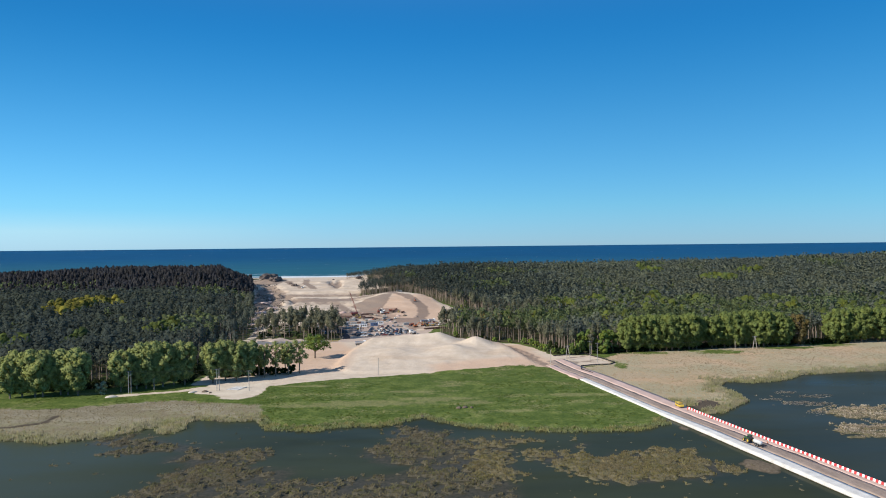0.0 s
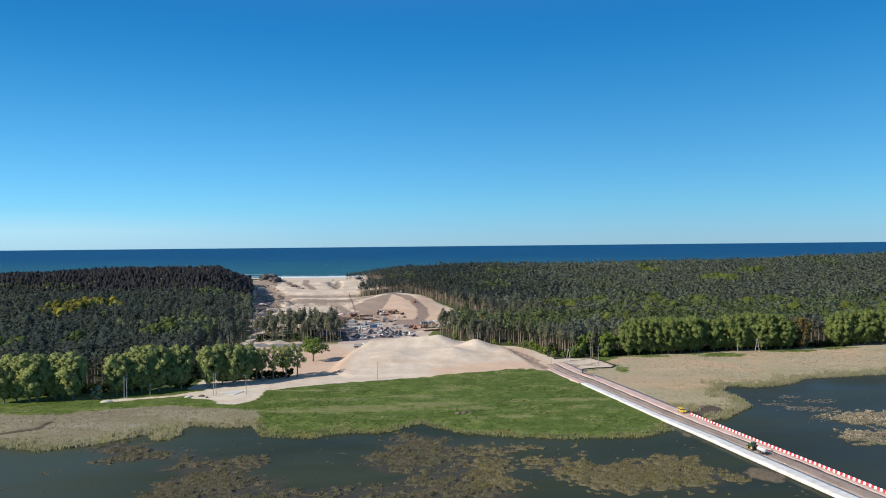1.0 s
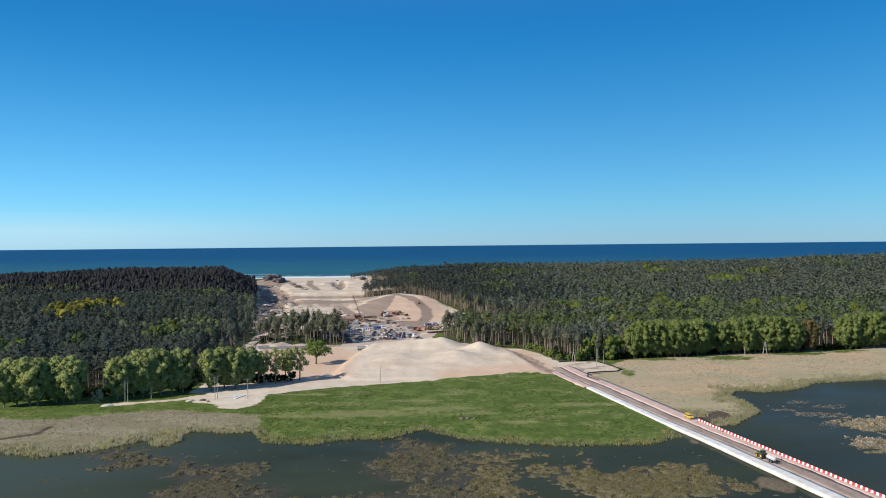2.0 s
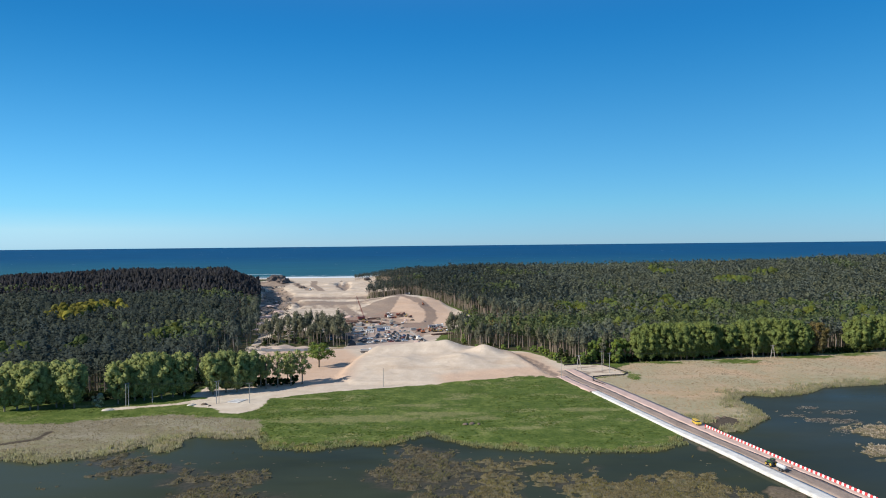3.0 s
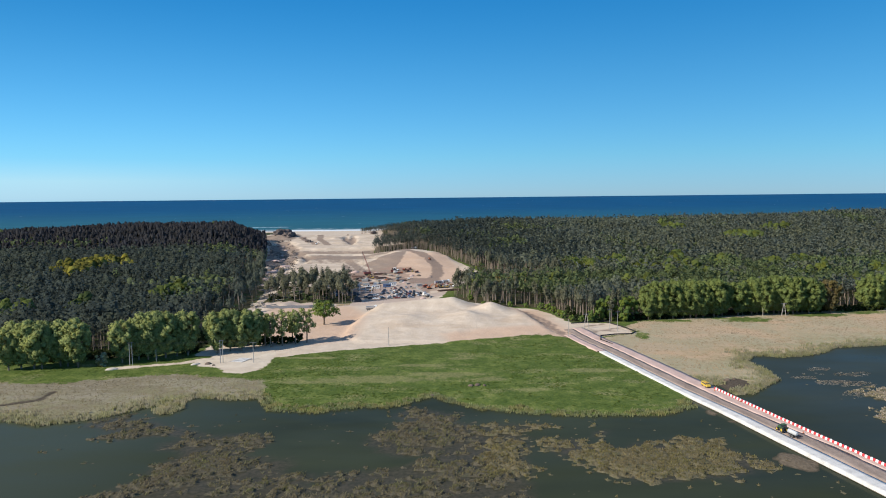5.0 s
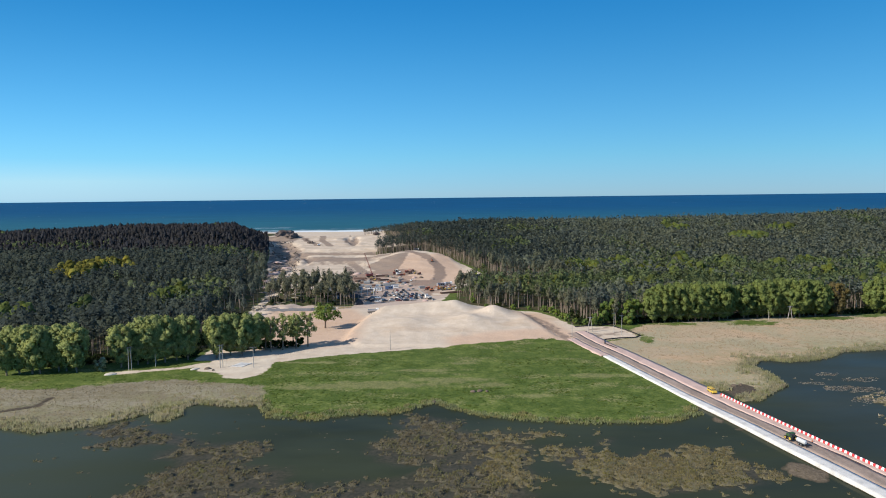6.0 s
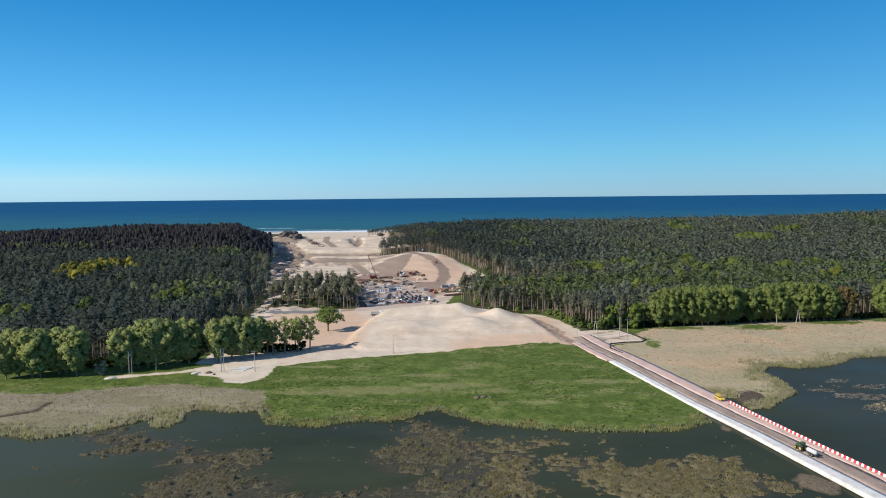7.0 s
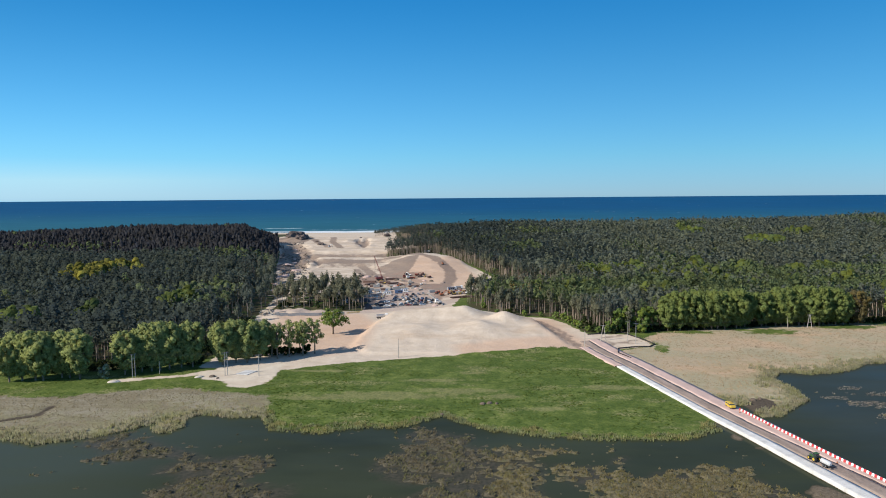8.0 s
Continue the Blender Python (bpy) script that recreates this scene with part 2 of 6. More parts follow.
def lagoon_mat():
    """Turbid water: mostly its own colour, the east tinted with painted sky reflection, under a thin blurred mirror of
    the sky.
    """
    k = Nodes("lagoon_water", 0.9, 0.0)
    n = k.noise(0.9, 3, 0.6, (1.0, 0.5, 1, 0.5))
    w = k.noise(0.022, 4, 0.6, (0.6, 1.5, 1))
    bp = k.t.nodes.new("ShaderNodeBump")
    bp.inputs["Strength"].default_value, bp.inputs["Distance"].default_value = 0.25, 0.10
    k.link(n, bp.inputs["Height"])
    gl = k.t.nodes.new("ShaderNodeBsdfGlossy")
    gl.inputs["Roughness"].default_value = 0.14
    k.link(bp.outputs[0], gl.inputs["Normal"])
    mx = k.t.nodes.new("ShaderNodeMixShader")
    gloss = k.t.nodes.new("ShaderNodeMapRange")
    gloss.inputs["From Min"].default_value, gloss.inputs["From Max"].default_value = 0.3, 0.7
    gloss.inputs["To Min"].default_value, gloss.inputs["To Max"].default_value = 0.16, 0.42
    k.link(k.noise(0.03, 3, 0.6, (0.5, 1.6, 1, 0.2)), gloss.inputs[0])
    wx = k.t.nodes.new("ShaderNodeSeparateXYZ")
    k.link(k.pos.outputs["Position"], wx.inputs[0])
    ruffled = k.math("MULTIPLY", k.step(k.math("ADD", wx.outputs[0], k.math("MULTIPLY", k.noise(0.02, 3, 0.6), 60.0)), -30, -140), 0.25)
    fr = k.t.nodes.new("ShaderNodeFresnel")
    fr.inputs["IOR"].default_value = 1.33
    k.link(k.math("MULTIPLY", k.math("ADD", gloss.outputs[0], ruffled), fr.outputs[0]), mx.inputs[0])
    k.link(k.b.outputs[0], mx.inputs[1])
    k.link(gl.outputs[0], mx.inputs[2])
    k.link(mx.outputs[0], k.out.inputs[0])
    px = k.t.nodes.new("ShaderNodeSeparateXYZ")
    k.link(k.pos.outputs["Position"], px.inputs[0])
    west = k.ramp(w, [(0.3, (0.026, 0.032, 0.019)), (0.7, (0.042, 0.049, 0.026))])
    # paler and bluer base: mirrored sky put into the eastern water's colour
    east = k.ramp(w, [(0.3, (0.030, 0.038, 0.031)), (0.7, (0.041, 0.049, 0.038))])
    water = k.mix(k.step(px.outputs[0], 95, 140), west, east)
    water = k.mix(k.step(k.math("ADD", px.outputs[0], k.math("MULTIPLY", w, 60.0)), -30, -110), water, (0.050, 0.059, 0.036))
    weedy = k.ramp(k.noise(0.8, 4, 0.7), [(0.35, (0.036, 0.034, 0.022)), (0.65, (0.085, 0.070, 0.050))])
    return k.colour(k.mix(k.math("MULTIPLY", k.attr("bed"), 0.75), water, weedy))


def sea_mat():
    k = Nodes("sea_water", 0.55, 0.12)
    z = k.t.nodes.new("ShaderNodeSeparateXYZ")
    k.link(k.pos.outputs["Position"], z.inputs[0])
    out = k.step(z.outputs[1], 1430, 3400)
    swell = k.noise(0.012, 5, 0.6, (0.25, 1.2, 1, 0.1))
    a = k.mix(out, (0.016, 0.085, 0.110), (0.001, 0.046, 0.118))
    a = k.mix(k.step(swell, 0.35, 0.7), a, k.mix(1.0, a, (1.35, 1.3, 1.25), "MULTIPLY"))
    caps = k.math("MULTIPLY", k.step(k.noise(0.08, 2, 0.5, (0.4, 1.0, 1)), 0.75, 0.77), 0.9)
    surf = k.math("ADD", z.outputs[1], k.math("MULTIPLY", k.noise(0.02, 4, 0.6), 60.0))
    broken = k.noise(0.02, 4, 0.6, (0.4, 1.5, 1))
    line = k.math("MULTIPLY", k.step(surf, 1575, 1530), k.step(broken, 0.38, 0.46))
    for row, wide, most in ((1590, 20.0, 0.54), (1680, 16.0, 0.59)):
        crest = k.step(k.math("ABSOLUTE", k.math("SUBTRACT", surf, row)), wide, wide * 0.5)
        line = k.math("MAXIMUM", line, k.math("MULTIPLY", crest, k.step(broken, most, most + 0.05)))
    a = k.mix(k.math("MAXIMUM", caps, k.math("MULTIPLY", line, 0.85)), a, (0.75, 0.78, 0.78))
    k.bump(k.noise(0.15, 4, 0.6, (0.4, 1.0, 1, 0.2)), 0.5, 1.0)
    return k.colour(a)


def weed_mat(name, deep, pale, green):
    """Matted weed: brown litter with paler and greener cushions."""
    k = Nodes(name, 0.9, 0.08)
    fine = k.noise(2.6, 5, 0.7)
    mid = k.noise(0.35, 4, 0.6)
    c = k.ramp(fine, [(0.3, deep), (0.62, pale)])
    c = k.mix(k.step(mid, 0.5, 0.66), c, k.mix(fine, deep, green))
    k.bump(fine, 0.9, 0.3)
    return k.colour(c)


GROUND = ground_mat()
LAGOON = lagoon_mat()
SEA = sea_mat()
# pine colours hold some distance haze; PINE_EDGE is PINE lightened for painted sun
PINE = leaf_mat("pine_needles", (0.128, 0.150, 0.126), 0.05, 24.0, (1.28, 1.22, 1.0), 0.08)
PINE_EDGE = leaf_mat("pine_needles_painted_sunlit", (0.178, 0.186, 0.130), 0.15, 6.0, (1.2, 1.12, 1.0))
PINE_DEEP = leaf_mat("old_pine_needles", (0.066, 0.084, 0.079), 0.05, 24.0, (1.3, 1.25, 1.1), 0.08)
PINE_DUNE = leaf_mat("dune_pine_needles", (0.060, 0.064, 0.074), 0.1, 9.0, (1.2, 1.1, 1.05))
FRESH = leaf_mat("bright_tree_leaves", (0.118, 0.160, 0.058), 0.15, 6.0)
BIRCH = leaf_mat("young_leaves", (0.130, 0.170, 0.086), 0.2, 9.0, (1.12, 1.06, 0.92))
YOUNG = leaf_mat("pale_young_leaves", (0.165, 0.205, 0.120), 0.2, 7.0, (1.1, 1.06, 0.8))
BLOOM = leaf_mat("yellow_leaves", (0.20, 0.205, 0.06), 0.35, 9.0)
POPLAR = leaf_mat("poplar_leaves", (0.310, 0.355, 0.140), 0.16, 4.0, (1.12, 1.05, 0.9))
HEDGE = leaf_mat("row_tree_leaves", (0.200, 0.252, 0.085), 0.18, 5.0, (1.12, 1.05, 0.9))
LIME = leaf_mat("fresh_leaves", (0.185, 0.260, 0.078), 0.25, 4.0)
RUST = leaf_mat("rusty_leaves", (0.175, 0.150, 0.075), 0.35, 5.0)
PALE = leaf_mat("pale_leaves", (0.36, 0.39, 0.28), 0.35, 4.0)
BARK = grain("bark", (0.20, 0.15, 0.11), 0.4, 2.0, stretch=(1, 1, 0.2))
PINE_BARK = grain("pine_bark", (0.27, 0.215, 0.17), 0.4, 1.2, stretch=(1, 1, 0.2))
REED = leaf_mat("dry_reed", (0.250, 0.220, 0.155), 0.1, 8.0, (0.96, 0.93, 0.82), 0.1)
REED_WARM = leaf_mat("bleached_reed", (0.375, 0.305, 0.215), 0.1, 14.0, (1.0, 0.92, 0.86), 0.1)
STRAW = leaf_mat("standing_straw", (0.300, 0.284, 0.208), 0.15, 7.0, (0.85, 0.92, 0.7), 0.1)
DRIFT = leaf_mat("drifting_stalks", (0.42, 0.375, 0.31), 0.25, 7.0, (0.85, 0.8, 0.8), 0.2)
SEDGE = leaf_mat("shore_sedge_blades", (0.190, 0.222, 0.122), 0.2, 6.0, (1.25, 1.05, 0.9), 0.15)
TUSSOCK = leaf_mat("green_tussock", (0.098, 0.148, 0.036), 0.12, 6.0, (1.2, 1.1, 0.8), 0.12)
WEED = weed_mat("water_weed", (0.080, 0.070, 0.042), (0.165, 0.142, 0.085), (0.12, 0.12, 0.062))
WEED_DARK = weed_mat("dark_water_weed", (0.048, 0.044, 0.032), (0.120, 0.105, 0.072), (0.092, 0.094, 0.058))
WEED_BLADE = leaf_mat("weed_blades", (0.185, 0.160, 0.094), 0.15, 9.0, (0.9, 0.98, 0.75), 0.15)
DARK_BLADE = leaf_mat("dark_weed_blades", (0.146, 0.130, 0.090), 0.15, 7.0, (0.85, 1.0, 0.75), 0.15)
WHITE_STONE = grain("white_gravel", (0.57, 0.55, 0.515), 0.3, 0.35)
TRACK = grain("wheel_track", (0.29, 0.222, 0.180), 0.42, 0.25, stretch=(1, 0.35, 1))
LANE = grain("pink_gravel", (0.49, 0.355, 0.305), 0.22, 0.3, stretch=(1, 0.4, 1))
SAND_PALE = grain("pale_sand", (0.47, 0.42, 0.35), 0.15, 0.4)
EARTH = grain("embankment_earth", (0.13, 0.10, 0.075), 0.35, 0.5)

# ---- shapes ----


def mesh_of(name, verts, quads, mat, smooth=False, normals=None):
    """A mesh from arrays of corners and four-sided faces, with soft normals if given."""
    verts, quads = np.asarray(verts, np.float32), np.asarray(quads, np.int32)
    me = bpy.data.meshes.new(name)
    me.vertices.add(len(verts))
    me.vertices.foreach_set("co", verts.ravel())
    me.loops.add(quads.size)
    me.loops.foreach_set("vertex_index", quads.ravel())
    me.polygons.add(len(quads))
    me.polygons.foreach_set("loop_start", np.arange(0, quads.size, 4, dtype=np.int32))
    if smooth or normals is not None:
        me.polygons.foreach_set("use_smooth", np.ones(len(quads), bool))
    me.update(calc_edges=True)
    if normals is not None:
        me.normals_split_custom_set_from_vertices(np.asarray(normals, np.float32))
    me.materials.append(mat)
    return me


def sdf(x, y, poly):
    """Distance to the edge of a polygon, positive inside."""
    x, y = np.asarray(x, float), np.asarray(y, float)
    best, inside = np.full(x.shape, 1e18), np.zeros(x.shape, bool)
    for (ax, ay), (bx, by) in zip(poly, poly[1:] + poly[:1]):
        dx, dy = bx - ax, by - ay
        t = np.clip(((x - ax) * dx + (y - ay) * dy) / (dx * dx + dy * dy + 1e-9), 0, 1)
        best = np.minimum(best, (x - ax - t * dx) ** 2 + (y - ay - t * dy) ** 2)
        cross = ((ay > y) != (by > y)) & (x < ax + (y - ay) * dx / (dy if dy else 1e-9))
        inside ^= cross
    return np.where(inside, 1, -1) * np.sqrt(best)


def line_d(x, y, pts):
    """Distance to a line of points."""
    best = np.full(np.shape(x), 1e18)
    for (ax, ay), (bx, by) in zip(pts, pts[1:]):
        dx, dy = bx - ax, by - ay
        t = np.clip(((x - ax) * dx + (y - ay) * dy) / (dx * dx + dy * dy), 0, 1)
        best = np.minimum(best, (x - ax - t * dx) ** 2 + (y - ay - t * dy) ** 2)
    return np.sqrt(best)


def smooth(lo, hi, v):
    t = np.clip((v - lo) / (hi - lo), 0, 1)
    return t * t * (3 - 2 * t)


_lat = np.random.RandomState(5).rand(256, 256)


def vnoise(x, y, size, octaves=3):
    """Value noise on the plane, about -1 to 1."""
    out, amp, tot = 0, 1.0, 0
    for o in range(octaves):
        u, v = np.asarray(x) / size + 17.3 * o, np.asarray(y) / size + 5.1 * o
        i, j = np.floor(u).astype(int), np.floor(v).astype(int)
        fu, fv = u - i, v - j
        fu, fv = fu * fu * (3 - 2 * fu), fv * fv * (3 - 2 * fv)
        a, b = _lat[i % 256, j % 256], _lat[(i + 1) % 256, j % 256]
        c, d = _lat[i % 256, (j + 1) % 256], _lat[(i + 1) % 256, (j + 1) % 256]
        out = out + amp * ((a + (b - a) * fu) * (1 - fv) + (c + (d - c) * fu) * fv)
        tot, amp, size = tot + amp, amp * 0.5, size / 2
    return out / tot * 2 - 1


# ---- the plan ----
WATER = -0.4
SHORE = [(-1500, 225), (-260, 240), (-200, 244), (-155, 239), (-140, 234), (-121, 243), (-110, 256), (-106, 259), (-108, 250), (-105, 246), (-101, 246), (-99, 252), (-102, 260), (-98, 266), (-86, 262), (-74, 263),
         (-66, 249), (-49, 246), (-38, 252), (-24, 252), (-9, 265), (-2, 258), (10, 249), (38, 242), (70, 243), (84, 251),
         (96, 280), (103, 280), (105, 266), (111, 267), (122, 279), (129, 285), (131, 299), (129, 315), (137, 327), (150, 323),
         (168, 329), (183, 342), (206, 346), (320, 368), (1500, 480), (1500, 3000), (-1500, 3000)]
REED_L = [(-1500, 200), (-1500, 280), (-186, 284), (-162, 284), (-143, 291), (-122, 298), (-96, 290), (-81, 288), (-75, 274), (-71, 255), (-71, 200)]
REED_R = [(92, 282), (84, 325), (78, 350), (75, 364), (96, 376), (92, 386), (104, 404), (143, 419), (196, 430), (264, 446), (1500, 580), (1500, 250), (90, 250)]
FOREST_L = [(-1500, 322), (-172, 322), (-130, 342), (-124, 372), (-130, 410), (-137, 450), (-146, 520), (-160, 586), (-190, 673), (-228, 827),
            (-268, 959), (-300, 1080), (-330, 1300), (-1500, 1300)]
FOREST_R = [(80, 404), (66, 408), (60, 440), (52, 456), (14, 465), (0, 490), (-2, 515), (2, 545), (40, 556), (72, 572), (84, 592), (62, 606), (38, 612), (27, 640), (12, 700), (-8, 760), (-45, 830),
            (-62, 860), (-70, 905), (-98, 985), (-112, 1050), (-150, 1078), (-158, 1130), (1500, 1180), (1500, 570), (260, 446), (109, 410)]
GROVE = [(-136, 480), (-74, 478), (-70, 500), (-84, 545), (-140, 560)]
DUNE_WOOD = [(-100, 815), (-50, 822), (-44, 860), (-66, 905), (-102, 870)]
CLEARING = [(-125, 330), (-89, 323), (-68, 336), (-31, 348), (-3, 356), (17, 362), (50, 372), (59, 366), (66, 352), (78, 350), (72, 366), (96, 376),
            (90, 402), (66, 404), (58, 436), (50, 452), (12, 462), (-4, 476), (-12, 500), (-6, 540), (14, 590), (24, 640), (12, 700), (-8, 760), (-45, 830),
            (-62, 860), (-70, 905), (-98, 985), (-112, 1055), (-125, 1120), (-110, 1460), (-1500, 1460), (-1500, 1330), (-330, 1300), (-300, 1080), (-268, 959), (-228, 827), (-190, 673),
            (-160, 586), (-146, 520), (-137, 450), (-130, 410), (-124, 372)]
PAD_L = [(-155, 303), (-152, 310), (-126, 318), (-114, 329), (-86, 340), (-85, 320), (-86, 303), (-92, 298), (-100, 299), (-104, 307), (-115, 311), (-119, 316), (-138, 310)]
ORANGE = [(-118, 352), (-70, 352), (-52, 366), (-54, 430), (-70, 468), (-125, 465)]
ORANGE_R = [(-5, 352), (60, 368), (56, 392), (20, 384), (-8, 372)]
ORANGE_HILL = [(-62, 688), (-53, 776), (-32, 740), (-16, 770), (10, 640), (10, 602), (-6, 580), (-27, 592), (-60, 610)]
HILL_TRACK = [(-26, 530), (-24, 560), (-20, 600), (-17, 637), (-19, 673), (-27, 705), (-39, 745), (-52, 765), (-72, 796)]
EAST_TRACK = [(64, 342), (59, 362), (57, 376), (53, 391), (48, 412), (44, 440)]
SPOIL = [(-94, 699), (-86, 722), (-76, 752), (-55, 757), (-56, 696), (-59, 660), (-64, 648), (-80, 662)]
BAND = [(-180, 792), (-132, 796), (-93, 790), (-84, 735), (-118, 728), (-165, 730)]
MESS = [(-112, 645), (-98, 672), (-78, 655), (-72, 604), (-95, 594)]
DITCH = [(-200, 252), (-166, 256), (-157, 262), (-158, 272)]
BACK_TRACK = [(-115, 705), (-98, 650), (-74, 648), (-57, 622), (-40, 597), (-22, 560)]
# darker earth, with painted shade by grove and dunes: centre and half widths
HEAP = [(-62, 374), (-50, 356), (-3, 355), (26, 360), (54, 373), (50, 405), (44, 438), (18, 462), (-5, 478), (-40, 466), (-58, 444), (-62, 410)]
SHOALS = [(95, 202, 6.5, 8, 0.35), (88, 244, 3.5, 6, 0.10), (91, 235, 3, 5, 0.05)]      # litter banks beside the causeway: place, half widths, height
# tipped cones of the stockpile: place, height and slope
CONES = [(-4, 442, 11.2, 0.46), (21.5, 428, 10.2, 0.44), (40, 408, 6.0, 0.28), (6, 410, 7.2, 0.20), (-30, 404, 6.0, 0.17)]
# spots right of the grove paint its cast shadow; (-150, 955) is dune shade
DARK = [(-252, 988, 26, 44), (-150, 955, 9, 26), (-140, 768, 80, 16), (-205, 830, 26, 22), (-178, 640, 12, 30), (-196, 720, 12, 26),
        (-215, 790, 12, 24), (-222, 880, 10, 30), (-88, 640, 22, 26), (-66, 650, 28, 14), (-100, 505, 24, 16), (-78, 545, 12, 16), (-60, 545, 12, 16), (-82, 515, 14, 22), (-48, 600, 22, 8), (-30, 585, 10, 22), (-150, 470, 9, 26)]
# the first line is a trench's shadow painted on the sand, the others tracks
TRACKS_AND_TRENCH_SHADE = [[(-221, 985), (-203, 938), (-188, 914)], [(-211, 1060), (-197, 994), (-193, 967), (-179, 926), (-170, 908)], [(-115, 733), (-102, 697), (-91, 658)]]
GULLIES = [[(-159, 980), (-140, 924)], [(-150, 987), (-140, 943)], [(-247, 945), (-221, 877), (-208, 854)], [(-234, 931), (-200, 854)], [(-239, 888), (-218, 833)], [(-193, 838), (-154, 835), (-119, 829), (-93, 838)],
           [(-202, 769), (-175, 727)], [(-195, 833), (-162, 753)], [(-210, 800), (-180, 770)], [(-215, 850), (-196, 812)], [(-185, 700), (-172, 660)]]
PAD_TRACKS = [[(68, 366), (76, 380), (90, 388)], [(62, 374), (70, 392), (84, 399)], [(72, 384), (86, 381)], [(40, 446), (50, 420), (56, 396)]]
HARD = [(-150, 474), (-92, 464), (-62, 471), (-20, 500), (10, 542), (8, 552), (-18, 520), (-48, 500), (-72, 492), (-80, 515), (-100, 515), (-110, 484), (-150, 482)]
PARKING = [(-72, 500), (-40, 500), (-18, 520), (-24, 580), (-60, 585), (-76, 560)]


def gully_d(x, y, pts):
    """How far a place lies from a washed-out channel, which is long towards the sea."""
    return line_d(x, 0.2 * y, [(a, 0.2 * b) for a, b in pts])


def height(x, y):
    """The ground's height."""
    x, y = np.asarray(x, float), np.asarray(y, float)
    d = sdf(x, y, SHORE) + 2.2 * vnoise(x, y, 9, 3) + 1.0 * vnoise(x, y, 2.5, 2)
    h = WATER + np.clip(0.10 * d, -1.3, 0.5) + 0.10 * vnoise(x, y, 20, 3)
    h = h - 0.5 * np.exp(-(line_d(x, y, DITCH) / 1.6) ** 2)
    for a, b, c, e, top in SHOALS:
        h = np.maximum(h, WATER + top - 0.6 * np.hypot((x - a) / c, (y - b) / e) ** 2 + 0.45 * vnoise(x, y, 4, 3))
    edge_l, edge_r = sdf(x, y, FOREST_L), sdf(x, y, FOREST_R)
    wood = smooth(-2, 42, np.maximum(edge_l, edge_r))
    site = 0.6 * smooth(360, 400, y) + np.interp(y, [500, 620, 700, 800, 930, 1000, 1060, 1440, 1500], [0, 1.8, 3.5, 6, 11.5, 17, 14, -0.3, -3])
    hills_l = (9 * smooth(440, 640, y) + (11 + 8 * smooth(-600, -360, x)) * smooth(690, 800, y)) * (1 - 0.75 * smooth(850, 1060, y))
    hills_r = 24 * smooth(600, 1010, y) + 10 * smooth(250, 800, x) * smooth(700, 1000, y)
    hills_r = hills_r * (1 - 0.8 * smooth(1040, 1300, y))
    hills = np.where(edge_l > edge_r, hills_l, hills_r) + 1.6 * vnoise(x, y, 90, 2) * smooth(400, 500, y)
    hills = np.where(y > 1150, np.minimum(hills, np.interp(y, [1150, 1430, 1500], [14, -0.3, -3])), hills)
    up = site * (1 - wood) + np.maximum(hills, 0.4 * smooth(330, 400, y)) * wood
    h = h + np.where(y > 330, up, 0)
    sand = smooth(0, 12, sdf(x, y, CLEARING)) * smooth(350, 380, y)
    # stockpiles in front of the site
    hx, hy = x + 1.6 * vnoise(x, y, 17, 2), y + 1.6 * vnoise(x + 90, y, 17, 2)
    tops = [top - slope * np.sqrt((hx - a) ** 2 + (hy - b) ** 2 + 3) for a, b, top, slope in CONES]
    tops.append(8.0 + 1.6 * smooth(-48, -8, x) - 0.34 * np.maximum(line_d(hx, hy, [(-46, 434), (-24, 440), (-4, 442)]) - 1, 0))
    tops.append(0.8 + 3.4 * smooth(352, 420, y))
    heap = 0.7 * np.log(sum(np.exp(np.clip(v, -5, 20) / 0.7) for v in tops)) + 0.14 * vnoise(x, y, 6, 2)
    heap = np.minimum(heap, 0.62 * sdf(x, y, HEAP) + 0.4 * vnoise(x, y, 9, 2))
    h = np.maximum(h, np.where(sdf(x, y, HEAP) > 0, heap, -9))
    # the brown hill with its ramp, cut banks and spoil heaps towards the sea
    q = np.sqrt(((x + 47) / 54) ** 2 + ((y - 745) / 88) ** 2) + 0.10 * vnoise(x, y, 30, 3)
    h = h + sand * 9.0 * np.minimum(np.clip(1.25 - q, 0, 1) ** 1.3, 0.80 + 0.15 * vnoise(x, y, 25, 2))
    back = sand * smooth(640, 700, y) * (1 - smooth(1050, 1120, y))
    h = h + back * (1.5 * (1 - np.abs(vnoise(x * 0.6, y * 0.8, 44, 2))) ** 4 + 0.6 * vnoise(x, y, 18, 3) - 0.5)
    rough = smooth(0, 8, sdf(x, y, CLEARING)) * (1 - smooth(30, 55, -sdf(x, y, FOREST_L))) * smooth(430, 470, y) * (1 - smooth(1000, 1050, y))
    h = h + rough * 3.0 * np.abs(vnoise(x, y, 13, 3))
    h = h + back * 1.1 * (smooth(-0.05, 0.05, np.sin(y / 23.0 + 0.9 * vnoise(x, y, 60, 2))) - 0.5) * smooth(-60, -90, x)
    for line in GULLIES:
        h = h - back * 3.0 * np.exp(-(gully_d(x, y, line) / 3.4) ** 2)
    q = np.sqrt(((x + 252) / 15) ** 2 + ((y - 990) / 24) ** 2) + 0.35 * vnoise(x, y, 10, 3)
    h = h + 5 * np.clip(1.1 - q, 0, 1) * (1 + 0.5 * vnoise(x, y, 8, 3))
    h = h + sand * 0.22 * vnoise(x, y, 6, 3)
    ledge = 3.2
    frac = np.mod(h + 0.8 * vnoise(x, y, 40, 2), ledge) / ledge
    return h + 0.45 * back * smooth(-55, -95, x) * ledge * (smooth(0.72, 1.0, frac) - frac)


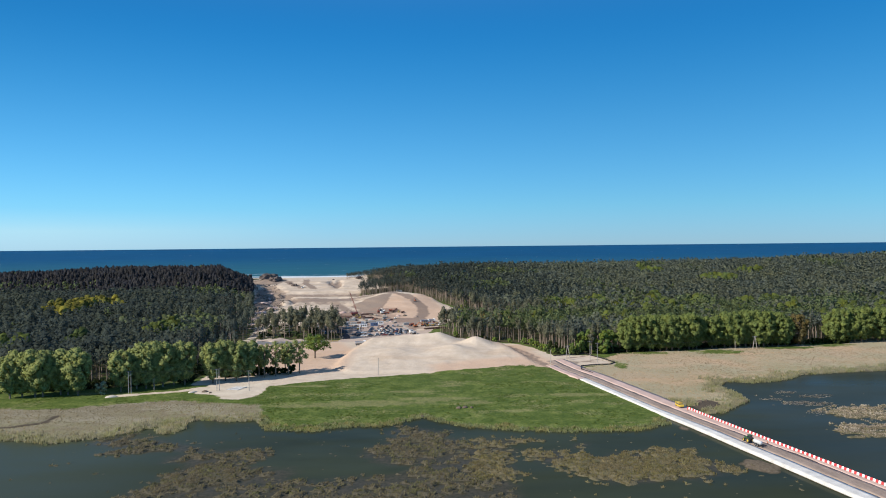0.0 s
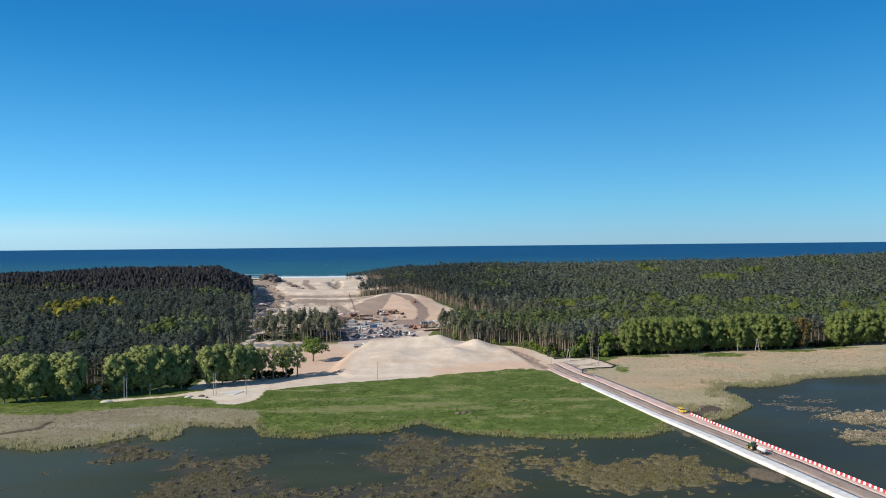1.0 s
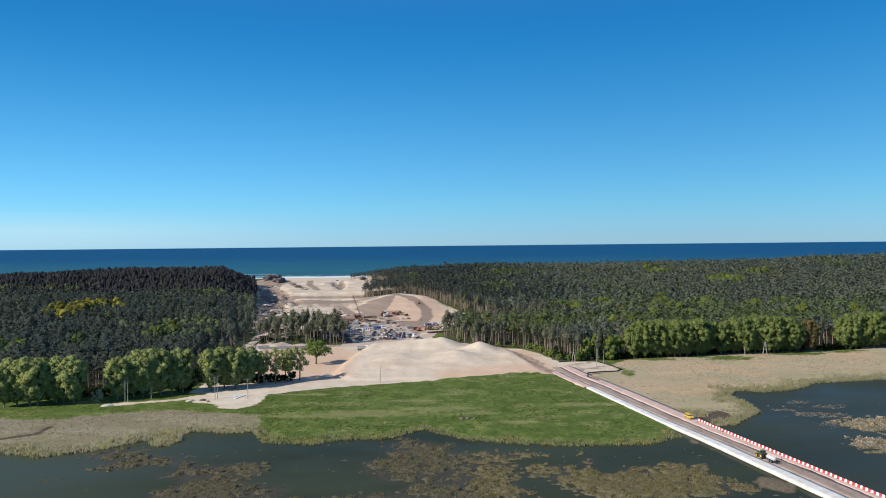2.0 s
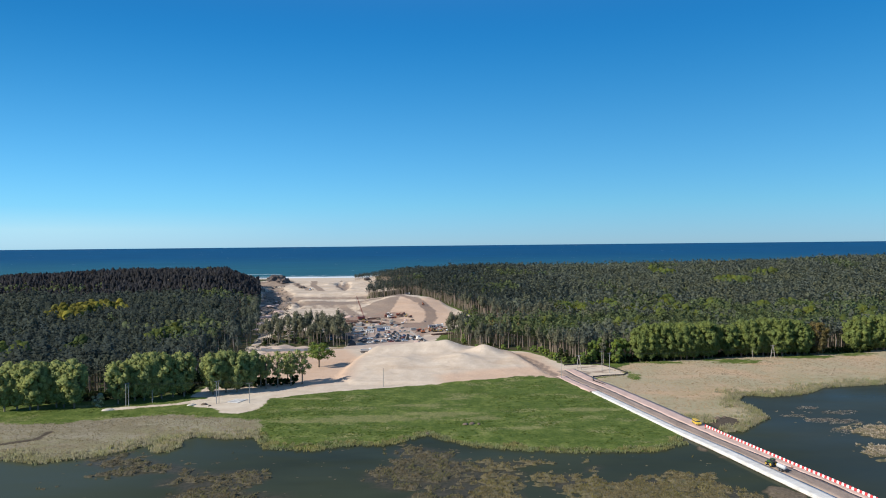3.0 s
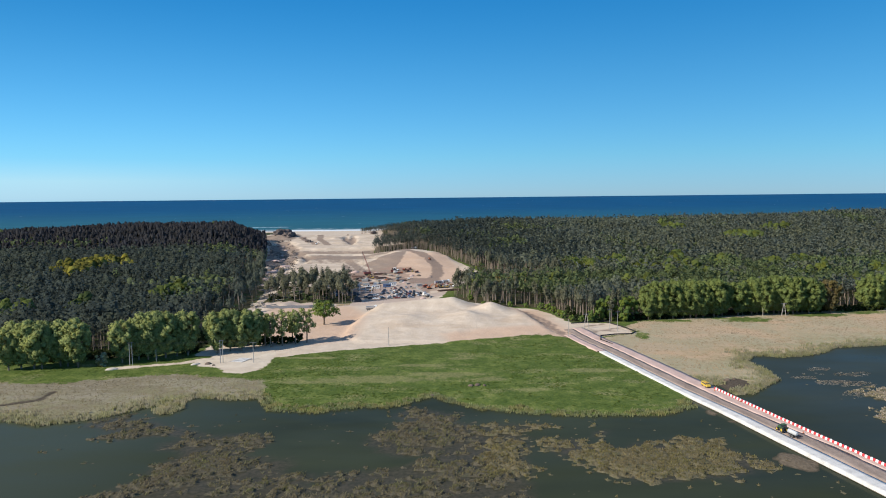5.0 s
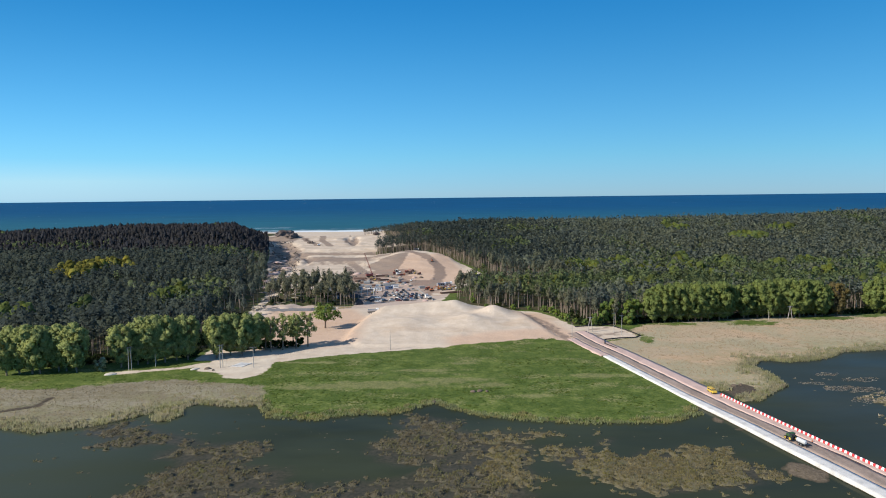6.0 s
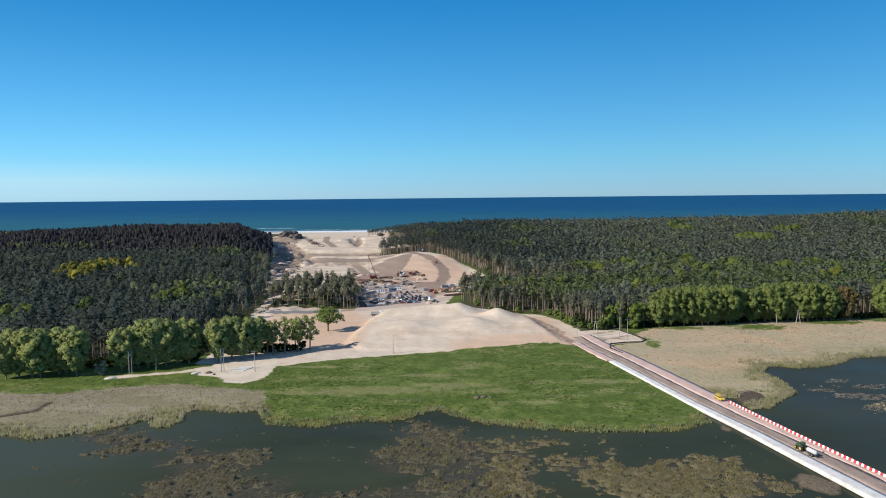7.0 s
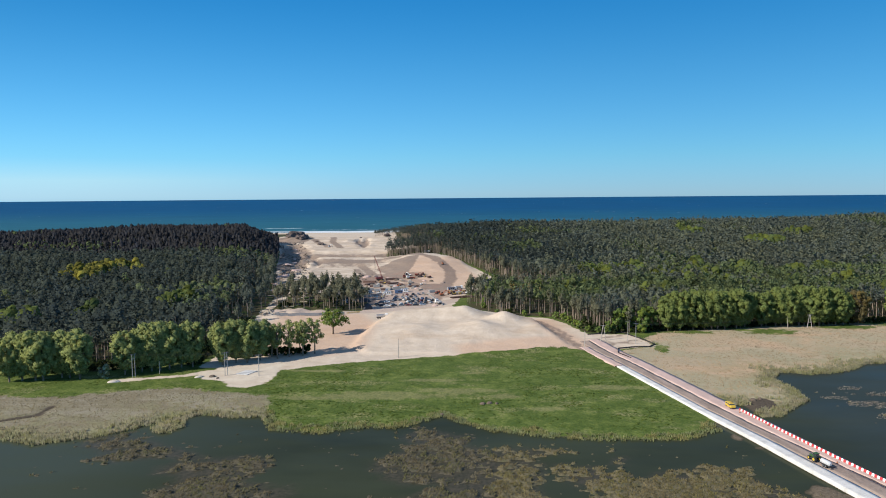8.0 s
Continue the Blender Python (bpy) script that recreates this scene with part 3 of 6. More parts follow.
def spaced(stops):
    """Lines at graded spacing: (from, to, step) stretches."""
    out = []
    for a, b, s in stops:
        out.extend(np.arange(a, b, s).tolist())
    return np.array(out + [stops[-1][1]])


YARD = [(-106, 500), (-60, 488), (5, 530), (5, 575), (-30, 610), (-40, 670), (-66, 672), (-106, 650)]
DRY = [(-34, 288, 34, 6), (-5, 295, 20, 4), (-62, 284, 16, 3), (58, 300, 17, 4), (14, 288, 8, 4), (3, 322, 8, 2.5), (-67, 325, 16, 2.5), (30, 272, 9, 3), (-15, 310, 12, 3)]
LAWNS = [(170, 411, 18, 8), (218, 424, 20, 7), (250, 434, 18, 9), (126, 408, 14, 4), (98, 372, 4, 10), (146, 420, 14, 4), (196, 431, 16, 4)]      # green in the bleached field


def reed_zone(x, y):
    """How deep a place lies within the reed beds."""
    d = np.maximum(sdf(x, y, REED_L), sdf(x, y, REED_R))
    for a, b, c, e in LAWNS:
        d = np.minimum(d, 5 * (np.hypot((x - a) / c, (y - b) / e) - 0.9))
    return d


def mud_gap(x, y):
    """The trampled wet gap in the reeds beside the causeway, above 0 inside."""
    return np.maximum(5.0 - np.hypot((x - 111) / 1.0, (y - 280) / 1.25), 3.2 - line_d(x, y, [(98, 273), (111, 278)])) + 2.0 * vnoise(x, y, 4, 2)


def build_ground():
    xs = spaced([(-1500, -700, 60), (-700, -330, 12), (-330, -200, 4), (-200, 200, 2), (200, 330, 4), (330, 760, 12), (760, 1500, 60)])
    ys = spaced([(-1500, 60, 130), (60, 160, 10), (160, 480, 2), (480, 1060, 3), (1060, 1520, 10)])
    gx, gy = np.meshgrid(xs, ys)
    gz = height(gx, gy)
    n, m = len(ys), len(xs)
    i = (np.arange(n - 1)[:, None] * m + np.arange(m - 1)).ravel()
    quads = np.stack([i, i + 1, i + m + 1, i + m], 1)
    x, y = gx.ravel(), gy.ravel()
    me = mesh_of("ground", np.stack([x, y, gz.ravel()], 1), quads, GROUND, True)
    zones = {
        "sand": np.minimum(np.maximum(sdf(x, y, CLEARING), sdf(x, y, PAD_L)), -np.maximum(sdf(x, y, GROVE), sdf(x, y, DUNE_WOOD))),
        "reed": reed_zone(x, y),
        "east": smooth(-60, 80, x),
        "wet": np.maximum(0.75 * smooth(16, 3, sdf(x, y, SHORE)), 0.45 * smooth(45, 8, sdf(x, y, SHORE))),
        "pad": sdf(x, y, PAD_L),
        "yard": smooth(0, 10, sdf(x, y, YARD)),
        "dark_streaks": smooth(560, 640, y) * (1 - smooth(1050, 1080, y)) * smooth(-40, -80, x),
        "dry": np.maximum.reduce([9 * (1 - np.hypot((x - a) / c, (y - b) / d)) for a, b, c, d in DRY]),
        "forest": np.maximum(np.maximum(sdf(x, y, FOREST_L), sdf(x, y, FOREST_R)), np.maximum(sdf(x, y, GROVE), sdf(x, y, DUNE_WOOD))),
        "orange": np.maximum.reduce([sdf(x, y, ORANGE), sdf(x, y, ORANGE_R), sdf(x, y, ORANGE_HILL), sdf(x, y, PARKING) - 2, 9 - line_d(x, y, EAST_TRACK)]),
        # tracks, dark earth and painted shade share this mask; gullies are darkened too
        "track": np.maximum.reduce([5.6 - line_d(x, y, HILL_TRACK), 2.0 - line_d(x, y, EAST_TRACK), 3.0 - line_d(x, y, BACK_TRACK), sdf(x, y, SPOIL), sdf(x, y, MESS), sdf(x, y, BAND) * 0.12 - 0.6]
                                   + [12 * (1 - np.hypot((x - a) / c, (y - b) / d)) for a, b, c, d in DARK] + [4.6 - line_d(x, y, q) for q in TRACKS_AND_TRENCH_SHADE] + [2.8 - gully_d(x, y, q) for q in GULLIES] + [1.3 - line_d(x, y, q) for q in PAD_TRACKS]),
        "litter": np.max([4 * (1.15 - np.hypot((x - a) / c, (y - b) / e)) for a, b, c, e, top in SHOALS], axis=0),
        "mud": np.maximum.reduce([1.4 - line_d(x, y, DITCH), 1.5 * mud_gap(x, y)]),
        "hard": np.maximum(sdf(x, y, HARD), sdf(x, y, PARKING) * 0.25 - 1.5),
    }
    verge = (y > 560) & (y < 820) & (x > -70)
    zones["sand"] = np.where(verge, np.minimum(zones["sand"], -(sdf(x, y, FOREST_R) + 4)), zones["sand"])
    for key, val in zones.items():
        a = me.attributes.new(key, "FLOAT", "POINT")
        a.data.foreach_set("value", np.clip(val, -60, 60).astype(np.float32))
    return tagged(new("ground", me), "grassy marsh shore, sandy building site and forest floor", "ground", kind="structure")


build_ground()


def sheet(name, xs, ys, zf, mat, label):
    gx, gy = np.meshgrid(xs, ys)
    n, m = len(ys), len(xs)
    i = (np.arange(n - 1)[:, None] * m + np.arange(m - 1)).ravel()
    me = mesh_of(name, np.stack([gx.ravel(), gy.ravel(), zf(gx, gy).ravel()], 1), np.stack([i, i + 1, i + m + 1, i + m], 1), mat, True)
    return tagged(new(name, me), label, "water", kind="structure")


# shallows where weed grows
TAN = [[(9, 233), (23, 235), (30, 234), (28, 230), (21, 226), (22, 217), (21, 209), (20, 192), (6, 190), (4, 212)],
       [(25, 217), (28, 221), (37, 221), (42, 215), (50, 212), (54, 217), (66, 216), (70, 220), (78, 216), (85, 208), (89, 199), (74, 190), (45, 190), (37, 203), (30, 207)],
       [(45, 229), (50, 229), (48, 222), (43, 222)]]
EAST_MATS = [[(147, 268), (156, 273), (172, 276), (190, 272), (190, 252), (160, 252)], [(140, 240), (150, 247), (165, 246), (175, 236), (160, 230), (145, 232)]]
OLIVE = [[(-126, 237), (-126, 243), (-108, 241), (-95, 234), (-84, 228), (-75, 224), (-80, 220), (-90, 223), (-107, 221), (-121, 231)],
         [(-95, 217), (-82, 224), (-66, 227), (-57, 218), (-62, 208), (-46, 204), (-46, 197), (-38, 194), (-39, 176), (-94, 176), (-85, 190), (-82, 206), (-87, 211)],
         [(-20, 242), (-18, 248), (-13, 250), (-7, 248), (-1, 245), (1, 236), (9, 233), (14, 222), (14, 199), (20, 190), (20, 174), (-39, 174), (-38, 194), (-16, 198), (-9, 206),
          (-19, 205), (-25, 210), (-28, 218), (-26, 224), (-17, 235)]]


def weed_field(x, y, polys):
    """How thick the weed stands, above 0 where it breaks the surface."""
    d = np.maximum.reduce([sdf(x, y, p) for p in polys])
    u, v = 0.94 * x + 0.34 * y, 0.94 * y - 0.34 * x
    n = 0.8 * vnoise(u * 0.42, v * 1.3, 10, 4) + 0.7 * vnoise(u * 0.5, v * 1.3, 3.0, 3)
    return np.clip(d, -6, 5) / 5, n


def build_lagoon():
    ob = sheet("water", spaced([(-1500, -140, 170), (-140, 120, 2.0), (120, 1500, 150)]), spaced([(-1500, 150, 150), (150, 256, 2.0), (256, 420, 41)]),
               lambda x, y: x * 0 + WATER, LAGOON, "dark green-grey lagoon water with faint ripples")
    co = np.empty(3 * len(ob.data.vertices), np.float32)
    ob.data.vertices.foreach_get("co", co)
    x, y = co[0::3], co[1::3]
    d, n = weed_field(x, y, OLIVE + TAN)
    bed = smooth(-0.5, 0.6, d + 0.8 * n) * (d > -1.15)
    ob.data.attributes.new("bed", "FLOAT", "POINT").data.foreach_set("value", bed.astype(np.float32))


build_lagoon()
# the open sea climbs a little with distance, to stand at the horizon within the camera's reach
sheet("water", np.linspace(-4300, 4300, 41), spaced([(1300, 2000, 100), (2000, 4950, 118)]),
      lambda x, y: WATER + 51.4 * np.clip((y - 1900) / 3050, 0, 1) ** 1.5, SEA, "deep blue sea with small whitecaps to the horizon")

# ---- the causeway ----
ROAD_A, ROAD_B = Vector((134.2, 60.0, 0)), Vector((67.0, 334.0, 0))


def ribbon(name, u0, u1, s0, s1, z, mat, step=2.0, wob=0.25, seed=0, thick=0.5):
    """A strip along the causeway, from u0 to u1 across it (0 at its west edge)."""
    way = (ROAD_B - ROAD_A).normalized()
    side = Vector((way.y, -way.x, 0))
    n = max(2, int((s1 - s0) / step))
    verts, quads = [], []
    west = [(190, u0), (215, u0)] if not isinstance(u0, list) else u0
    east = [(190, u1), (215, u1)] if not isinstance(u1, list) else u1
    for k in range(n + 1):
        s = s0 + (s1 - s0) * k / n
        for j in range(5):
            ua, ub = np.interp(s, *zip(*west)), np.interp(s, *zip(*east))
            u = ua + (ub - ua) * j / 4
            if j in (0, 4):
                u += wob * float(vnoise(s + 50 * seed, 7.7 * seed + j, 5.0, 3))
            p = ROAD_A + way * s + side * u
            zz = z + (float(height(p.x, p.y)) + 0.05 + 0.1 * (z - 0.6) - z) * float(smooth(278, 312, s))
            verts.append((p.x, p.y, zz + 0.012 * float(vnoise(p.x, p.y, 3.0, 2))))
        for j in (4, 0):
            verts.append((*Vector(verts[k * 7 + j])[:2], verts[k * 7 + j][2] - thick))
    for k in range(n):
        a, b = k * 7, k * 7 + 7
        for j in range(4):
            quads.append((a + j, a + j + 1, b + j + 1, b + j))
        quads.append((a + 4, a + 5, b + 5, b + 4))
        quads.append((a + 6, a, b, b + 6))
    me = mesh_of(name, verts, quads, mat)
    return new(name, me)


def build_causeway():
    way = (ROAD_B - ROAD_A).normalized()
    side = Vector((way.y, -way.x, 0))
    verts, quads = [], []
    prof = [(1.3, -1.6), (1.5, 0.1), (1.6, 0.55), (17.0, 0.55), (17.7, 0.3), (20.5, -1.6)]
    n = 170
    for k in range(n + 1):
        s = -120 + (450) * k / n
        for u, z in prof:
            u += np.interp(s, [190, 215], [0.15, -0.9]) if u < 2 else 0
            p = ROAD_A + way * s + side * (u + (0.15 if u < 2 else 0.5) * float(vnoise(s, u * 9, 6, 3)))
            zz = z + 0.10 * float(vnoise(s, u * 5 + 3, 3, 2))
            verts.append((p.x, p.y, zz + (float(height(p.x, p.y)) - 0.12 - zz) * float(smooth(278, 312, s))))
    m = len(prof)
    for k in range(n):
        for j in range(m - 1):
            quads.append((k * m + j, k * m + j + 1, k * m + m + j + 1, k * m + m + j))
    tagged(new("road", mesh_of("road", verts, quads, EARTH)), "earth causeway across the lagoon", "road", kind="structure")


build_causeway()
for nm, u0, u1, s0, s1, z, mt, lb in (
        ("pavement", [(190, 1.5), (215, 0.5)], [(150, 6.5), (185, 6.0), (215, 4.3)], -110, 281, 0.66, WHITE_STONE, "strip of clean white gravel along the causeway"),
        ("pavement", -0.5, 4.6, 281.4, 322, 0.65, LANE, "tan gravel shoulder where the causeway meets the meadow"),
        ("road", [(150, 6.7), (185, 6.2), (215, 4.5)], [(150, 13.2), (180, 11.4), (200, 10.2)], -110, 334, 0.62, TRACK, "dark wheel-worn track of packed earth"),
        ("road", [(150, 13.3), (180, 11.5), (200, 10.3)], 17.0, -110, 336, 0.64, LANE, "pinkish gravel lane beside the barriers")):
    tagged(ribbon(nm, u0, u1, s0, s1, z, mt, wob=0.7 if mt is not WHITE_STONE else 0.15, seed=int(s1), thick=0.5 if mt is not WHITE_STONE else 0.85), lb, "road", kind="structure")

# ---- vegetation ----


def shards(rng, blobs, n, size, jitter=0.3, shell=(0.90, 1.04), dome=False, round_off=0.45, lift=0.0):
    """Leaf clumps: small tilted faces over the surfaces of some rounded masses."""
    blobs = np.array(blobs, float)
    area = (blobs[:, 3] * blobs[:, 4] + blobs[:, 3] * blobs[:, 5])
    pick = blobs[rng.choice(len(blobs), n, p=area / area.sum())]
    d = rng.normal(size=(n, 3))
    d /= np.linalg.norm(d, axis=1)[:, None]
    if dome:
        d[:, 2] = np.abs(d[:, 2])
    c = pick[:, :3] + d * pick[:, 3:] * rng.uniform(*shell, n)[:, None]
    nn = d + rng.normal(size=(n, 3)) * jitter
    nn[:, 2] += 0.25
    nn /= np.linalg.norm(nn, axis=1)[:, None]
    u = np.cross(nn, rng.normal(size=(n, 3)))
    u /= np.linalg.norm(u, axis=1)[:, None]
    v = np.cross(nn, u)
    s = size * rng.uniform(0.6, 1.3, (n, 4, 1))
    corners = np.stack([u + 0.3 * v, v - 0.3 * u, -u - 0.2 * v, -v + 0.3 * u], 1) * s * 0.62 + c[:, None, :]
    corners += nn[:, None, :] * rng.uniform(-0.18, 0.18, (n, 4, 1)) * size
    mid = (blobs[:, :3] * area[:, None]).sum(0) / area.sum()
    out = c - mid
    out /= np.linalg.norm(out, axis=1)[:, None] + 1e-6
    soft = 0.45 * d + round_off * out + 0.25 * nn
    soft[:, 2] += lift
    soft /= np.linalg.norm(soft, axis=1)[:, None]
    return corners.reshape(-1, 3), np.arange(4 * n).reshape(-1, 4), np.repeat(soft, 4, axis=0)


def tube(pts, radii, sides=5):
    """A tapered limb along points."""
    verts, quads = [], []
    for k, (p, r) in enumerate(zip(pts, radii)):
        p = Vector(p)
        way = (Vector(pts[min(k + 1, len(pts) - 1)]) - Vector(pts[max(k - 1, 0)])).normalized()
        a = way.orthogonal().normalized()
        b = way.cross(a)
        for j in range(sides):
            w = 2 * math.pi * j / sides
            verts.append(p + (a * math.cos(w) + b * math.sin(w)) * r)
    for k in range(len(pts) - 1):
        for j in range(sides):
            i, q = k * sides + j, k * sides + (j + 1) % sides
            quads.append((i, q, q + sides, i + sides))
    return np.array([tuple(v) for v in verts]), np.array(quads)


def joined(pieces):
    vs, qs, n = [], [], 0
    for v, q in pieces:
        vs.append(np.asarray(v))
        qs.append(np.asarray(q) + n)
        n += len(v)
    return np.concatenate(vs), np.concatenate(qs)


def core(rng, x, y, z, r, tall, prof, sides, rough=0.2, lift=0.5, steps=None, drift=0.0):
    """The dense inside of a crown: an uneven closed mass with soft normals."""
    n = len(prof)
    steps = steps or [k / (n - 1) for k in range(n)]
    w = np.arange(sides) * 2 * math.pi / sides
    vs, ns = [], []
    for k, p in enumerate(prof):
        rad = r * p * rng.uniform(1 - rough, 1 + rough, sides)
        a = w + k * 0.5 + rng.uniform(-0.15, 0.15, sides)
        f = steps[k]
        zz = z + tall * f + (rng.uniform(-0.09, 0.09, sides) * tall if 0 < k < n - 1 else 0)
        ox, oy = rng.uniform(-drift, drift, 2) * r * f
        vs.append(np.stack([x + ox + np.cos(a) * rad, y + oy + np.sin(a) * rad, np.full(sides, 1.0) * zz], 1))
        up = 1.5 * (f - 0.5)
        m = np.stack([np.cos(a), np.sin(a), np.full(sides, up)], 1) + rng.normal(size=(sides, 3)) * 0.26
        m[:, 2] += lift
        ns.append(m / np.linalg.norm(m, axis=1)[:, None])
    qs = [(k * sides + j, k * sides + (j + 1) % sides, (k + 1) * sides + (j + 1) % sides, (k + 1) * sides + j) for k in range(n - 1) for j in range(sides)]
    return np.concatenate(vs), np.array(qs), np.concatenate(ns)


def merged(pieces):
    """Joins crown pieces of corners, faces and normals."""
    v, q = joined([p[:2] for p in pieces])
    return v, q, np.concatenate([p[2] for p in pieces])


def pine_shape(seed, tall=16.0, leaves=46, size=1.5, sides=4, stout=1.0, low=0.56, round_sides=6, fill=0.92, lobes=1):
    """A pine: slim trunk and a blunt, lopsided crown of several masses with ragged tufts."""
    rng = np.random.RandomState(seed)
    lean = rng.uniform(-0.7, 0.7, 2)
    trunk = tube([(0, 0, -0.5), (lean[0] * 0.3, lean[1] * 0.3, tall * 0.5), (lean[0], lean[1], tall * 0.90)], [0.24, 0.17, 0.06], sides)
    r = 2.3 * stout * rng.uniform(0.85, 1.12)
    deep = tall * (1 - low)
    prof, steps = ([0.35, 0.86, 1.0, 0.86, 0.52, 0.05], [0, 0.2, 0.45, 0.72, 0.92, 1.0]) if round_sides > 5 else ([0.5, 1.0, 0.85, 0.46, 0.05], [0, 0.3, 0.65, 0.90, 1.0]) if round_sides > 4 else ([0.7, 1.0, 0.72, 0.08], [0, 0.35, 0.8, 1.0])
    masses = [core(rng, lean[0] * 0.6, lean[1] * 0.6, tall * low, r * fill, deep * (0.84 + 0.1 * fill), prof, round_sides, 0.36, 1.5, steps, 0.3)]
    blobs = []
    for k in range(6):
        f = k / 5
        w = rng.uniform(0, 6.3)
        q = r * math.sqrt(max(0.12, 1.0 - 0.9 * f ** 2.2)) * rng.uniform(0.75, 1.1)
        off = rng.uniform(0.1, 0.5) * r
        blobs.append((lean[0] * 0.7 + math.cos(w) * off, lean[1] * 0.7 + math.sin(w) * off, tall * low + deep * (0.15 + 0.75 * f), q, q, 1.1))
    for k in range(lobes):
        w, q = rng.uniform(0, 6.3), r * rng.uniform(0.45, 0.65)
        x, y, z = lean[0] * 0.6 + math.cos(w) * r * 0.7, lean[1] * 0.6 + math.sin(w) * r * 0.7, tall * low + deep * rng.uniform(0.1, 0.55)
        masses.append(core(rng, x, y, z, q * (0.4 + 0.6 * fill), q * 1.7, [0.3, 1.0, 0.8, 0.06], 5, 0.3, 1.5, [0, 0.35, 0.8, 1.0], 0.2))
        blobs.append((x, y, z + q * 0.9, q, q, q))
    if not fill:
        masses = []
    return trunk, merged(masses + [shards(rng, blobs, leaves, size, 0.55, (0.9, 1.2), round_off=0.95, lift=0.85)])


def leafy_shape(seed, tall, wide, leaves, size, low=0.12, lobes=18, bare=0.0, skirt=0.0, fill=0.84):
    """A broad-leaved tree: trunk with limbs, and a lumpy crown with gaps."""
    rng = np.random.RandomState(seed)
    pieces = [tube([(0, 0, -0.5), (0.15, 0.1, tall * 0.3), (0.1, -0.1, tall * 0.6), (0, 0, tall * 0.88)], [0.42, 0.34, 0.2, 0.05], 7)]
    blobs, masses = [], []
    for k in range(lobes):
        f = (k + 0.5) / lobes
        z = tall * (low + (0.93 - low) * f)
        prof = math.sin(math.pi * min(1, 0.10 + 0.78 * f)) ** 0.5
        w = k * 2.4 + rng.uniform(-0.4, 0.4)
        reach = wide * prof * rng.uniform(0.35, 0.76) * (1 - skirt * max(0.0, 1 - f / 0.5))
        c = (math.cos(w) * reach, math.sin(w) * reach, z)
        r = wide * rng.uniform(0.22, 0.38) * (0.75 + 0.25 * prof) * (18 / max(lobes, 18)) ** 0.22
        blobs.append((*c, r, r, r * 0.85))
        masses.append(core(rng, c[0], c[1], z - r * 0.8, r * fill, r * 1.55, [0.1, 0.8, 1.0, 0.75, 0.05], 6, 0.3, 0.7))
        base = max(bare, min(0.7, f * 0.75)) * tall
        pieces.append(tube([(0.1, 0, base), (c[0] * 0.5, c[1] * 0.5, (base + z) * 0.5 + 0.3), c], [0.16, 0.10, 0.03], 4))
    return joined(pieces), merged(masses + [shards(rng, blobs, leaves, size, 0.4, (0.90, 1.10), round_off=0.6, lift=0.6)])


def oak_shape(seed, tall, wide, leaves, size):
    """A spreading tree: forked trunk, bent limbs and a flat open crown of separate clumps."""
    rng = np.random.RandomState(seed)
    fork = tall * 0.24
    pieces = [tube([(0, 0, -0.5), (0.1, 0.1, fork * 0.5), (0.2, 0, fork)], [0.62, 0.48, 0.42], 8)]
    blobs, masses = [], []
    for k in range(9):
        w = k * 2.4 + rng.uniform(-0.3, 0.3)
        reach = wide * (0.25 + 0.65 * ((k * 0.37) % 1.0))
        top = tall * (0.90 - 0.34 * (reach / wide) ** 1.6) * rng.uniform(0.93, 1.03)
        end = (math.cos(w) * reach, math.sin(w) * reach, top)
        bend = (end[0] * 0.45, end[1] * 0.45, fork + (top - fork) * 0.55)
        pieces.append(tube([(0.2, 0, fork - 0.2), bend, end], [0.30, 0.19, 0.05], 5))
        for j in range(6):
            v, d = rng.uniform(0, 6.3), wide * rng.uniform(0.08, 0.28)
            c = (end[0] + math.cos(v) * d, end[1] + math.sin(v) * d, top + rng.uniform(-4.6, 0.7))
            r = wide * rng.uniform(0.15, 0.24)
            pieces.append(tube([bend, (c[0] * 0.8, c[1] * 0.8, c[2] - 0.7), c], [0.10, 0.07, 0.02], 4))
            blobs.append((*c, r, r, r * 0.62))
            masses.append(core(rng, c[0], c[1], c[2] - r * 0.4, r * 0.55, r * 0.8, [0.2, 0.9, 1.0, 0.6, 0.05], 6, 0.35, 0.5))
    return joined(pieces), merged(masses + [shards(rng, blobs, leaves, size, 0.5, (0.85, 1.2), lift=0.4)])


def tree_thing(name, shape, leaf, bark, label, category="tree", group=""):
    ob = new(name)
    (tv, tq), (cv, cq, cn) = shape
    a = new("trunk", mesh_of("trunk", tv, tq, bark, True))
    b = new("crown", mesh_of("crown", cv, cq, leaf, normals=cn))
    a.parent = b.parent = ob
    return tagged(ob, label, category, group)


def at_ground(x, y, turn=0.0, s=1.0, sz=None):
    z = float(height(x, y))
    return pose(x, y, z, 0, 0, turn) @ Matrix.Diagonal((s, s, sz or s, 1))


def scatter(seed, x0, x1, y0, y1, gap, keep):
    """Jittered places, where keep(x, y, random) holds."""
    rng = np.random.RandomState(seed)
    gx, gy = np.meshgrid(np.arange(x0, x1, gap), np.arange(y0, y1, gap))
    x = gx.ravel() + rng.uniform(-0.45, 0.45, gx.size) * gap
    y = gy.ravel() + rng.uniform(-0.45, 0.45, gx.size) * gap
    ok = keep(x, y, rng.rand(gx.size))
    return x[ok], y[ok], rng


